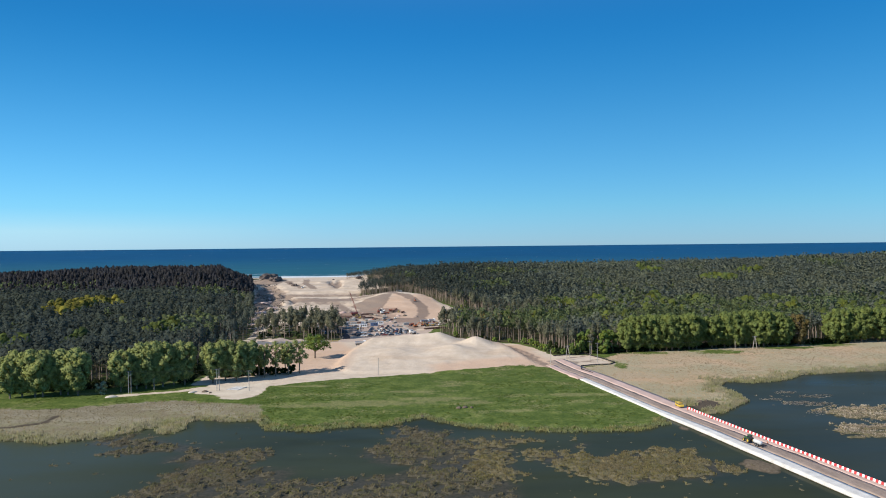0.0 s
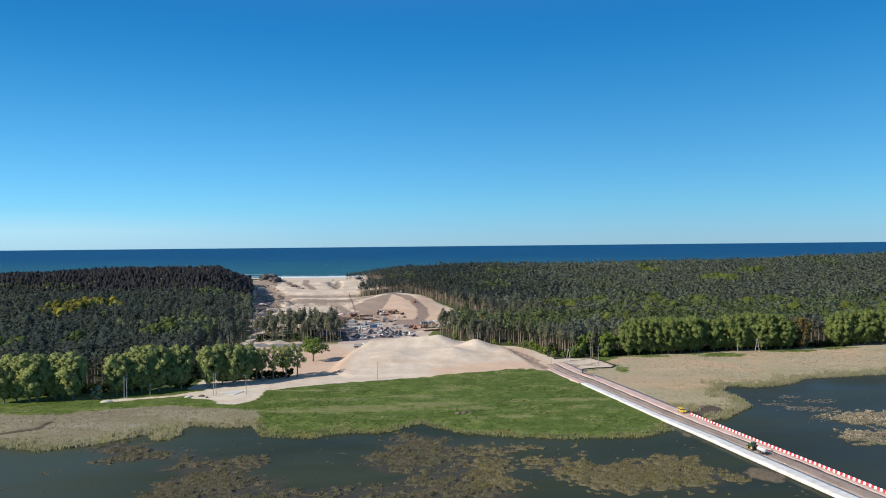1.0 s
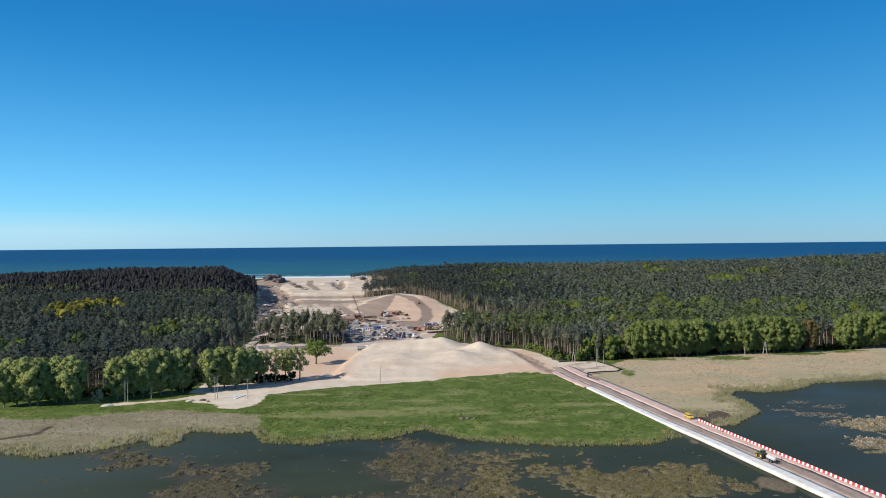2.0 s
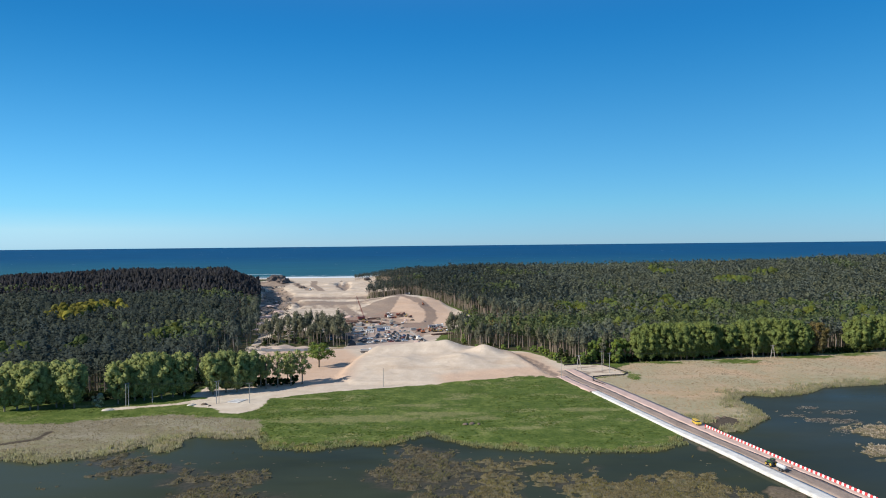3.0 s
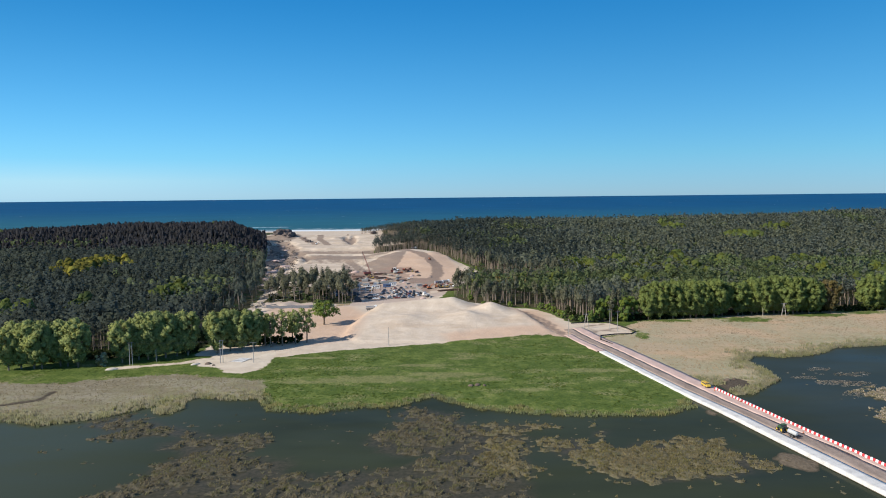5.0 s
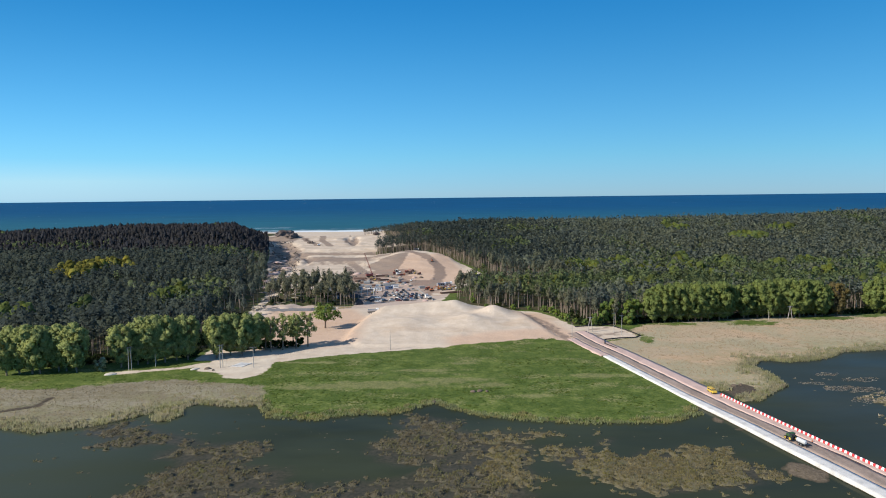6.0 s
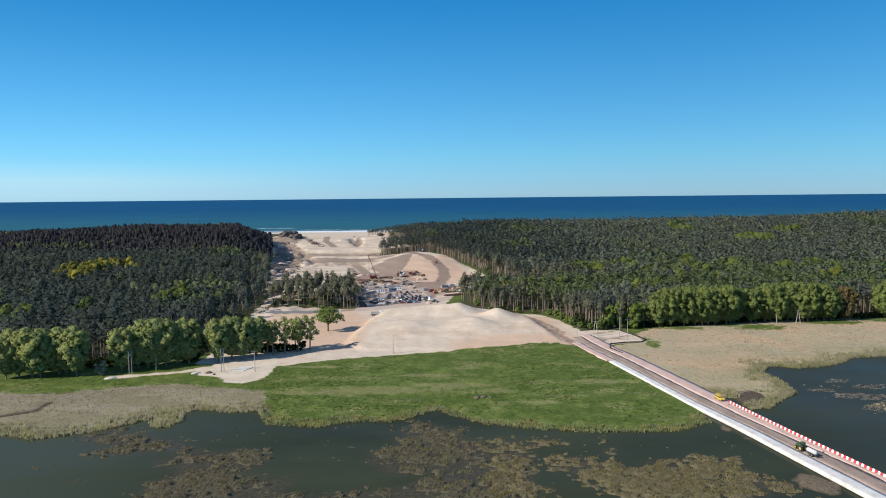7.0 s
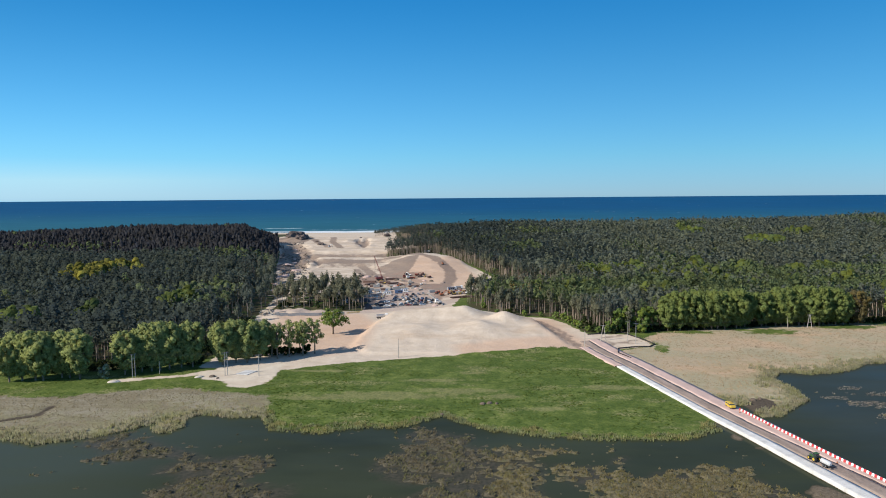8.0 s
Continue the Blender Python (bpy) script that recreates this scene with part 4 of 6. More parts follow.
def massed(name, protos, x, y, z, scale, turn, which, mat, label, category, vary=0.0, drift=None):
    """Many plants of a kind in one mesh."""
    vs, qs, ns, n = [], [], [], 0
    for k, (pv, pq, *pn) in enumerate(protos):
        i = np.where(which == k)[0]
        if not len(i):
            continue
        c, s = np.cos(turn[i]), np.sin(turn[i])
        px, py, pz = pv[:, 0][None], pv[:, 1][None], pv[:, 2][None]
        sc = scale[i][:, None]
        out = np.stack([(px * c[:, None] - py * s[:, None]) * sc + x[i][:, None], (px * s[:, None] + py * c[:, None]) * sc + y[i][:, None], pz * sc + z[i][:, None]], -1)
        vs.append(out.reshape(-1, 3))
        if pn:
            a, b = pn[0][:, 0][None], pn[0][:, 1][None]
            ns.append(np.stack([a * c[:, None] - b * s[:, None], a * s[:, None] + b * c[:, None], np.repeat(pn[0][:, 2][None], len(i), 0)], -1).reshape(-1, 3))
        qs.append((pq[None] + (np.arange(len(i)) * len(pv))[:, None, None] + n).reshape(-1, 4))
        n += len(i) * len(pv)
    me = mesh_of(name, np.concatenate(vs), np.concatenate(qs), mat, normals=np.concatenate(ns) if ns else None)
    if vary:
        rng = np.random.RandomState(len(x))
        tone = np.clip(rng.normal(0, vary, len(x)) + (0.5 * vary * vnoise(x, y, 35, 2) if drift is None else drift * vnoise(x * 0.6, y, 11, 3)), -0.5, 0.7)
        hue = np.clip(0.35 + 0.5 * vnoise(x, y, 70, 3) + rng.normal(0, 0.3, len(x)), 0, 1)
        for key, val in (("tone", tone), ("hue", hue)):
            cols = [np.repeat(val[which == k], len(protos[k][0])) for k in range(len(protos))]
            me.attributes.new(key, "FLOAT", "POINT").data.foreach_set("value", np.concatenate(cols).astype(np.float32))
    return tagged(new(name, me), label, category, kind="stuff")


def in_view(x, y):
    return np.abs(x + 0.02 * y) < 0.70 * y + 22


def wood_d(x, y):
    return np.maximum(sdf(x, y, FOREST_L), sdf(x, y, FOREST_R))


def build_woods():
    deep = [pine_shape(s, 14.5 + s % 3, 25, 1.38, 4, 1.0, 0.55, 4, 0.0, 0) for s in range(11, 23)]
    near = [pine_shape(s, 15 + s % 3, 38, 1.02, 4, 0.95, 0.60, 5, 0.0, 1) for s in range(11, 20)]
    far = [pine_shape(s, 14.5 + s % 3, 16, 1.6, 4, 1.0, 0.56, 4, 0.0, 0) for s in range(21, 33)]
    crest = [pine_shape(s, 14.5 + s % 3, 14, 1.0, 4, 1.0, 0.5, 4, 0.8, 0) for s in range(41, 51)]
    leafy = [pine_shape(s, 13.0 + s % 3, 40, 0.9, 4, 1.25, 0.34, 6, lobes=3) for s in range(71, 77)]

    def keep(x, y, r):
        d = wood_d(x, y)
        d = np.where(sdf(x, y, DUNE_WOOD) > 0, 50, d)
        return in_view(x, y) & (d > np.where(y > 690, 1.0, np.where((x < -100) & (y > 400), 19.0, 10.0))) & (y < np.where(x < -200, 950, np.where(x < -60, 1120, 1060))) & (r < 0.94)

    x, y, rng = scatter(3, -860, 900, 325, 1140, 4.25, keep)
    z = height(x, y)
    n = len(x)
    # which kind grows where
    pat = vnoise(x, y, 60, 3)
    young = 0.62 * np.exp(-((y - (505 + 0.10 * x)) / 34) ** 2) * (x > 10) + 0.42 * np.exp(-((y - (590 + 0.06 * x)) / 30) ** 2) * (x > 60)
    kind = np.where(x < -100, 3, 0)
    kind[(kind == 3) & (y > 715) & (x < -190)] = 4
    kind[(kind == 0) & (x + 30 * pat + rng.uniform(-70, 70, n) < 110) & (y + 40 * pat + rng.uniform(-60, 60, n) > 660)] = 3
    kind[(pat + young * 1.3 + rng.uniform(-0.25, 0.25, n)) > np.where(x < 0, 0.66, 0.46)] = 1
    kind[(kind == 0) & (young > 0.3) & (rng.rand(n) < 0.12)] = 5
    fuzz = 0.6 * vnoise(x, y, 11, 2)
    # clearly brighter groups of trees: centre and half widths
    for cx, cy, rx, ry in ((-189, 454, 9, 10), (-253, 392, 11, 7), (-228, 417, 5, 5), (-225, 700, 26, 22), (-250, 712, 14, 7), (103, 600, 10, 8), (126, 638, 8, 7), (148, 633, 10, 7), (237, 625, 10, 6),
                           (277, 614, 12, 6), (318, 631, 14, 7), (277, 899, 14, 14), (-38, 880, 6, 8), (333, 812, 20, 14), (398, 869, 16, 10), (206, 651, 8, 6), (290, 552, 14, 8)):
        kind[(((x - cx) / rx / 1.1) ** 2 + ((y - cy) / ry / 1.5) ** 2 + 1.2 * fuzz < 1) & (rng.rand(n) < (0.6 if rx > 20 else 1))] = 1 if rx > 20 or cy > 705 and cx < 0 else 5
    kind[(((x + 190) / 40) ** 2 + ((y - 505) / 17) ** 2 + 1.5 * fuzz < 1) & (rng.rand(n) < 0.75)] = 7
    kind[(((x + 160) / 22) ** 2 + ((y - 458) / 26) ** 2 + 1.2 * fuzz < 1) & (rng.rand(n) < 0.6)] = 1
    kind[(((x + 440) / 70) ** 2 + ((y - 735) / 10) ** 2 + 1.5 * fuzz < 1) & (rng.rand(n) < 0.6)] = 1
    kind[(((x - 300) / 36) ** 2 + ((y - 540) / 26) ** 2 + 1.5 * fuzz < 1) & (rng.rand(n) < 0.8)] = 1
    kind[(((x - 75) / 26) ** 2 + ((y - 538) / 20) ** 2 + 1.2 * fuzz < 1) & (rng.rand(n) < 0.8)] = 1
    kind[((x + 313) / 17) ** 2 + ((y - 570) / 24) ** 2 + 1.3 * fuzz < 1] = 2
    kind[((x + 302) / 11) ** 2 + ((y - 606) / 14) ** 2 + 1.3 * fuzz < 0.9] = 2
    kind[((x + 284) / 7) ** 2 + ((y - 590) / 8) ** 2 + 1.3 * fuzz < 0.7] = 2
    kind[((x - 40) / 12) ** 2 + ((y - 500) / 8) ** 2 + fuzz < 0.8] = 6
    scale, turn = rng.uniform(0.78, 1.14, n) * (1 + 0.17 * vnoise(x, y, 26, 3)) * np.where((x < 0) & (x > -160), np.interp(y, [960, 1050], [1, 0.6]), 1) * np.where(np.isin(kind, (2, 5)), 1.2, 1.0), rng.uniform(0, 6.28, n)
    depth = np.where(y > 620, 1, 0)
    leaves = ((0, PINE, "dense grey-green pine canopy"), (1, BIRCH, "lighter green young birches among pines"), (2, BLOOM, "patch of yellow spring foliage among pines"),
              (3, PINE_DEEP, "dense old dark pine canopy"), (4, PINE_DUNE, "dark brownish pines on the dune ridge"), (5, FRESH, "bright green broad-leaved treetops among pines"), (6, RUST, "brownish young oak leaves among pines"), (7, YOUNG, "pale grey-green young broad-leaved treetops among pines"))
    depth[(depth == 0) & (wood_d(x, y) > 26)] = 2
    depth[(depth == 1) & (wood_d(x, y) < 20) & (x > -120)] = 3
    rim = [pine_shape(s, 16 + s % 3, 32, 0.95, 4, 0.9, 0.62, 5, 0.0, 0) for s in range(61, 67)]
    for lod, protos in ((0, near), (1, far), (2, deep), (3, rim)):
        m = len(protos)
        sel = (depth == lod)
        which = rng.randint(0, m, n)
        for k, mat, lb in leaves:
            i = sel & (kind == k)
            if i.sum():
                kinds = leafy if lod in (1, 2) and k in (2, 5, 7) else crest if k == 4 else protos
                massed("forest_canopy", [p[1] for p in kinds], x[i], y[i], z[i], scale[i], turn[i], which[i] % len(kinds), mat, lb, "forest", 0.13 if k in (0, 3, 4) else 0.16)
        i = sel & (wood_d(x, y) < 30)
        if i.sum():
            massed("forest_trunks", [p[0] for p in protos], x[i], y[i], z[i], scale[i], turn[i], which[i], PINE_BARK, "slender brown pine trunks", "forest")


build_woods()


def build_edge_pines():
    def stand(mat, seeds, label):
        return [tree_thing("pine_tree", pine_shape(s, 16 + s % 4, 260, 0.66, 6, 0.95, 0.50, 7, 0.25, 3), mat, PINE_BARK, label, group="pines at the clearing edge") for s in seeds]

    # sunny stand: sun on the crowns is put into the needle colour; shady: plain PINE
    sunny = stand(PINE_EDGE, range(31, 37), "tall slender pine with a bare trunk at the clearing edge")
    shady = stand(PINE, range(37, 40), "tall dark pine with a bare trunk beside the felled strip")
    used = set()

    def keep(x, y, r):
        d = wood_d(x, y)
        rim = (d > 0.5) & (d < np.where(x < -100, 20, 11)) & (y > 395) & (y < 700) & (np.abs(x + 60) < 190)
        grove = (np.maximum(sdf(x, y, GROVE), sdf(x, y, DUNE_WOOD)) > 0)
        return (rim & (r < np.where(x < -100, 0.18, np.where((x < 24) & (y < 560), 0.5, 0.28)))) | (grove & (y < 700) & (r < 0.44))

    x, y, rng = scatter(8, -240, 110, 395, 965, 4.3, keep)
    for k in range(len(x)):
        m = at_ground(x[k], y[k], rng.uniform(0, 360), rng.uniform(0.8, 1.1))
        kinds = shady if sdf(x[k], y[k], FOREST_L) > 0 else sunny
        p = kinds[k % len(kinds)]
        if p.name in used:
            copy_thing(p, m)
        else:
            used.add(p.name)
            p.matrix_basis = m


build_edge_pines()


def build_leafy_trees():
    big = [tree_thing("poplar_tree", leafy_shape(s, 22.0, 8.6, 2700, 0.68, 0.16, 80, 0.0, 0.6, 0.76), POPLAR, BARK, "broad light green poplar with a lumpy full crown", group="row of poplars") for s in (41, 42, 43, 44)]
    slim = [tree_thing("poplar_tree", leafy_shape(s, 19.5, 4.9, 1050, 0.58, 0.30, 18, 0.3, 0.0, 0.45), POPLAR, BARK, "slim thin-leaved poplar with a visible trunk", group="thin poplars by the track") for s in (51, 52)]
    dense = [tree_thing("lime_tree", leafy_shape(s, 23.0, 9.2, 2700, 0.66, 0.14, 84, 0.0, 0.6, 0.76), HEDGE, BARK, "broad mid-green lime with a full crown in a dense row", group="dense row of limes") for s in (45, 46, 47)]
    rng = random.Random(4)
    used = set()

    def put(p, x, y, s, sz=None):
        m = at_ground(x, y, rng.uniform(0, 360), s, sz)
        if p.name in used:
            return copy_thing(p, m)
        used.add(p.name)
        p.matrix_basis = m
        return p

    k = 0
    for x0, y0, x1, y1, n in ((-197, 307, -170, 312, 7), (-153, 319, -128, 332, 7), (-115, 336, -101, 344, 4),
                              (114, 413, 161, 421, 14), (171, 424, 219, 431, 14), (256, 440, 300, 446, 9)):
        for i in range(n):
            f = i / (n - 1)
            put(big[k % 4] if x0 < 0 else dense[k % 3], x0 + (x1 - x0) * f + rng.uniform(-1, 1), y0 + (y1 - y0) * f + rng.uniform(-2.5, 2.5), rng.uniform(0.95, 1.04) * (0.88 + 0.14 * math.sin(math.pi * (0.12 + 0.76 * f))))
            k += 1
    for x, y, s in ((-93, 348, 0.95), (-88, 351, 0.95), (-82, 354, 1.0), (-77, 358, 1.0), (-97, 352, 0.95), (-85, 360, 0.9)):
        put(slim[k % 2], x, y, s)
        k += 1
    oak = tree_thing("oak_tree", oak_shape(61, 15.5, 8.4, 1900, 0.58), LIME, BARK, "lone spreading oak standing in the excavated sand")
    oak.matrix_basis = at_ground(-77, 403)
    lime = [tree_thing("maple_tree", leafy_shape(s, 15.0, 4.8, 1300, 0.8, 0.08, 16), LIME, BARK, "bright green maple at the wood's edge", group="maples by the pad") for s in (71, 72)]
    for j, (x, y, s) in enumerate(((84, 409, 0.9), (91, 412, 1.0), (98, 408, 1.05), (104, 414, 0.95), (78, 405, 0.55))):
        put(lime[j % 2], x, y, s)
    rust = tree_thing("oak_tree", leafy_shape(81, 21.0, 7.5, 1800, 0.66, 0.12, 50, 0.0, 0.3, 0.7), RUST, BARK, "rusty brown young-leaved oak at the end of the row")
    rust.matrix_basis = at_ground(229, 430)
    bush = tree_thing("hawthorn_bush", leafy_shape(82, 6.0, 3.2, 600, 0.5, 0.05, 12), PALE, BARK, "pale blossoming hawthorn bush at the meadow edge", "bush")
    bush.matrix_basis = at_ground(-159.5, 311.5)


build_leafy_trees()


def clump(seed, wide, tall, n, size, flat=1.0):
    """A low cushion of stalks and leaves."""
    rng = np.random.RandomState(seed)
    v, q, m = shards(rng, [(0, 0, 0, wide, wide, tall), (wide * 0.5, wide * 0.3, 0, wide * 0.7, wide * 0.7, tall * 0.8)], n, size, 0.35, dome=True)
    v[:, 2] *= flat
    m[:, 2] = np.abs(m[:, 2]) + 1.5
    return v, q, m / np.linalg.norm(m, axis=1)[:, None]


def stalks(seed, n, tall, wide, w):
    """A loose tuft of upright stalks."""
    rng = np.random.RandomState(seed)
    a, r = rng.uniform(0, 6.28, n), wide * rng.uniform(0, 1, n) ** 0.6
    foot = np.stack([np.cos(a) * r, np.sin(a) * r, np.full(n, -0.1)], 1)
    top = foot + np.stack([rng.normal(size=n) * 0.2, rng.normal(size=n) * 0.2, tall * rng.uniform(0.6, 1.1, n)], 1)
    u = np.stack([np.ones(n), -0.35 + 0.3 * rng.normal(size=n), np.zeros(n)], 1) * w
    v = np.stack([foot - u, foot + u, top + 0.4 * u, top - 0.4 * u], 1).reshape(-1, 3)
    m = np.tile(np.array([-0.35, -0.35, 0.87]), (4 * n, 1))
    return v, np.arange(4 * n).reshape(-1, 4), m


def on_road(x, y):
    way = (ROAD_B - ROAD_A).normalized()
    u = (x - ROAD_A.x) * way.y - (y - ROAD_A.y) * way.x
    return (u > -1.5) & (u < 18) & (y < 350)


def plants(seed, x0, x1, y0, y1, gap, keep, protos, mat, name, label, lift=0.0, sc=(0.7, 1.3), vary=0.1, spin=3.14, drift=None):
    x, y, rng = scatter(seed, x0, x1, y0, y1, gap, lambda x, y, r: keep(x, y, r) & ~on_road(x, y) & in_view(x, y))
    z = np.maximum(height(x, y), WATER - 0.05) + lift
    n = len(x)
    massed(name, protos, x, y, z, rng.uniform(*sc, n), rng.uniform(-spin, spin, n), rng.randint(0, len(protos), n), mat, label, "plants", vary, drift)


def build_marsh():
    low = [stalks(s, 4, 0.42, 0.75, 0.11) for s in range(8)]
    high = [stalks(s, 8, 1.15, 0.65, 0.12) for s in range(5, 9)]

    def reeds(east, fringe):
        def keep(x, y, r):
            s = sdf(x, y, SHORE)
            rim = s < 4 + 5 * vnoise(x, y, 10, 2)
            ok = (reed_zone(x, y) + 3 * vnoise(x, y, 8, 2) > 0) & (mud_gap(x, y) < 0) & (line_d(x, y, DITCH) > 1.6)
            return ok & (s > -1.0) & (rim == fringe) & ((x > 30) == east) & (r < np.where(fringe, 0.75, np.where(x > 30, 0.36, 0.5))) & (y < 425)
        return keep

    plants(1, -260, 40, 232, 300, 1.0, reeds(False, False), low, REED, "reed_bed", "grey-tan dry reeds of last year on the marsh shore", spin=0.6, vary=0.08, drift=0.4)
    plants(11, 60, 330, 250, 425, 1.15, reeds(True, False), low, REED_WARM, "reed_bed", "bleached tan dry reeds beside the causeway", spin=0.6, vary=0.08, drift=0.4)
    plants(12, -260, 40, 232, 300, 1.0, reeds(False, True), high, STRAW, "reed_bed", "taller grey-tan reeds standing at the water's edge", spin=0.6)
    plants(13, 60, 330, 250, 425, 1.0, reeds(True, True), high, STRAW, "reed_bed", "taller tan reeds standing in the lagoon's edge", spin=0.6)
    upright = [stalks(s, 6, 1.25, 0.8, 0.13) for s in range(31, 35)]

    def standing(x, y, r):
        s = sdf(x, y, SHORE)
        return (reed_zone(x, y) > 0) & (s > -0.8) & (s < 9 + 8 * vnoise(x, y, 9, 2)) & (r < 0.45) & (x < 250) & (line_d(x, y, DITCH) > 1.6) & (mud_gap(x, y) < 0)

    plants(14, -240, 250, 232, 420, 1.3, standing, upright, STRAW, "reed_stalks", "upright tan reed stalks along the water's edge", spin=0.6)
    edge = [stalks(s, 9, 0.95, 0.65, 0.12) for s in range(5, 9)]

    def green(x, y, r):
        s = sdf(x, y, SHORE)
        return (s > -1.2) & (s < 4 + 4 * vnoise(x, y, 12, 2)) & (r < np.where(reed_zone(x, y) > 0, 0.3, 0.75)) & (x < 250) & (mud_gap(x, y) < 0)

    plants(2, -230, 250, 232, 350, 1.1, green, edge, SEDGE, "shore_sedge", "olive green sedge tussocks along the water's edge", spin=0.6, vary=0.16)
    short = [clump(s, 0.7, 0.3, 5, 0.5, 0.2) for s in range(9, 12)]

    def meadow(x, y, r):
        d = np.maximum(reed_zone(x, y), np.maximum(sdf(x, y, CLEARING), sdf(x, y, PAD_L)))
        dry = np.minimum.reduce([np.hypot((x - a) / c, (y - b) / e) for a, b, c, e in DRY])
        return (d < -1) & (sdf(x, y, SHORE) > 4) & (sdf(x, y, FOREST_L) < 0) & (vnoise(x, y, 14, 3) + 1.1 * r > 0.75) & (dry > 1.1) & (y < 372)

    plants(3, -230, 85, 250, 372, 1.4, meadow, short, TUSSOCK, "meadow_grass", "uneven green meadow grass tufts")


build_marsh()


def build_weed(polys, gaps, spill, x0, x1, y0, y1, mat, blades, label):
    """A broken mat of weed: cushions that rise out of the shallow water."""
    cell = 0.46
    gx, gy = np.meshgrid(np.arange(x0, x1, cell), np.arange(y0, y1, cell))
    rng = np.random.RandomState(int(x1))
    gx, gy = gx + rng.uniform(-0.2, 0.2, gx.shape) * cell, gy + rng.uniform(-0.2, 0.2, gy.shape) * cell
    d, n = weed_field(gx, gy, polys)
    field = np.where(d > -1.1, d + gaps * n - spill, -1)
    field = np.minimum(field, 0.3 * np.hypot(gx - 1, (gy - 206) * 1.6) - 1.6)
    field = field + 1.7 * vnoise(gx * 0.8, gy, 1.7, 2) - 0.25
    z = WATER + np.where(field > 0, 0.03 + 0.55 * smooth(0, 1.1, field), field * 0.3) + rng.uniform(-0.05, 0.09, gx.shape) * (field > 0)
    n, m = gx.shape
    i = (np.arange(n - 1)[:, None] * m + np.arange(m - 1)).ravel()
    quads = np.stack([i, i + 1, i + m + 1, i + m], 1)
    f = field.ravel()
    far = (sdf(gx, gy, SHORE) > -3).ravel() | on_road(gx, gy).ravel()
    quads = quads[(f[quads].max(1) > 0) & ~far[quads].any(1)]
    used, back = np.unique(quads, return_inverse=True)
    verts = np.stack([gx.ravel(), gy.ravel(), z.ravel()], 1)[used]
    tagged(new("water_weed", mesh_of("water_weed", verts, back.reshape(-1, 4), mat, True)), label, "plants", kind="stuff")
    # upright blades over the cushions
    x, y, z, f = gx.ravel(), gy.ravel(), z.ravel(), f - 0.1
    pick = (f > 0) & ~far & (rng.rand(len(f)) < 0.42)
    x, y, z = x[pick], y[pick], z[pick]
    tufts = [stalks(k, 5, 0.42, 0.42, 0.11) for k in range(81, 86)]
    massed("weed_blades", tufts, x, y, z, rng.uniform(0.5, 1.4, len(x)), rng.uniform(-0.6, 0.6, len(x)), rng.randint(0, 5, len(x)), blades, "short upright weed blades on the mats", "plants", 0.22)


build_weed(TAN, 1.4, 0.02, 0, 100, 172, 240, WEED, WEED_BLADE, "tan mats of weed standing in the shallow water")
build_weed(OLIVE, 2.2, 0.48, -132, 24, 168, 254, WEED_DARK, DARK_BLADE, "olive-brown weed showing in the shallow water")
build_weed(EAST_MATS, 1.2, 0.15, 136, 215, 225, 300, WEED, DRIFT, "pale broken mats of dead weed on the eastern lagoon")

# ---- built things ----


def matte(name, c, rough=0.5, metal=0.0):
    return paint(name, c, rough, metal)


YELLOW = matte("yellow_paint", (0.58, 0.40, 0.05))
DULL_YELLOW = matte("dusty_yellow_paint", (0.42, 0.28, 0.07))
GREEN = matte("green_paint", (0.042, 0.095, 0.032))
WHITE = matte("white_paint", (0.78, 0.78, 0.76))
RED = matte("red_plastic", (0.52, 0.05, 0.055), 0.5)
ORANGE_PAINT = matte("orange_paint", (0.46, 0.15, 0.06))
BLUE = matte("blue_paint", (0.08, 0.13, 0.24))
PALE_GREY = matte("pale_grey_paint", (0.52, 0.53, 0.53))
SILVER = matte("silver_paint", (0.45, 0.46, 0.48), 0.35, 0.4)
BLACK = matte("dark_paint", (0.03, 0.03, 0.035), 0.35)
CRIMSON = matte("red_paint", (0.19, 0.05, 0.04))
DULL_GREY = matte("dull_grey_paint", (0.23, 0.24, 0.25))
RUST_STEEL = grain("rusty_steel", (0.135, 0.085, 0.068), 0.4, 0.8)
DARK_SOIL = grain("dark_peaty_soil", (0.125, 0.100, 0.088), 0.5, 0.3, bump=0.8, distance=0.4)
SHEETING = matte("dull_black_sheeting", (0.035, 0.037, 0.042), 0.6)
RUBBER = matte("rubber", (0.025, 0.025, 0.025), 0.8)
STEEL = matte("dull_steel", (0.30, 0.30, 0.31), 0.45, 0.6)
CONCRETE = grain("concrete", (0.30, 0.295, 0.285), 0.2, 1.5)
POLE_WOOD = grain("weathered_pole", (0.36, 0.33, 0.29), 0.25, 2.0, stretch=(1, 1, 0.1))
PORCELAIN = matte("brown_porcelain", (0.10, 0.05, 0.03), 0.25)
TIMBER = grain("grey_timber", (0.38, 0.33, 0.27), 0.35, 1.0, stretch=(0.3, 1, 1))
TARP = matte("black_sheet", (0.02, 0.02, 0.022), 0.5)
k_glass = Nodes("dark_glass", 0.06, 0.6)
GLASS = k_glass.colour(k_glass.ramp(k_glass.noise(0.6, 2), [(0.3, (0.015, 0.02, 0.025)), (0.7, (0.03, 0.04, 0.05))]))


def part(name, bm, mat, parent, label=""):
    me = bpy.data.meshes.new(name)
    bm.to_mesh(me)
    bm.free()
    me.materials.append(mat)
    ob = new(name, me)
    ob.parent = parent
    if label:
        tagged(ob, label)
    return ob


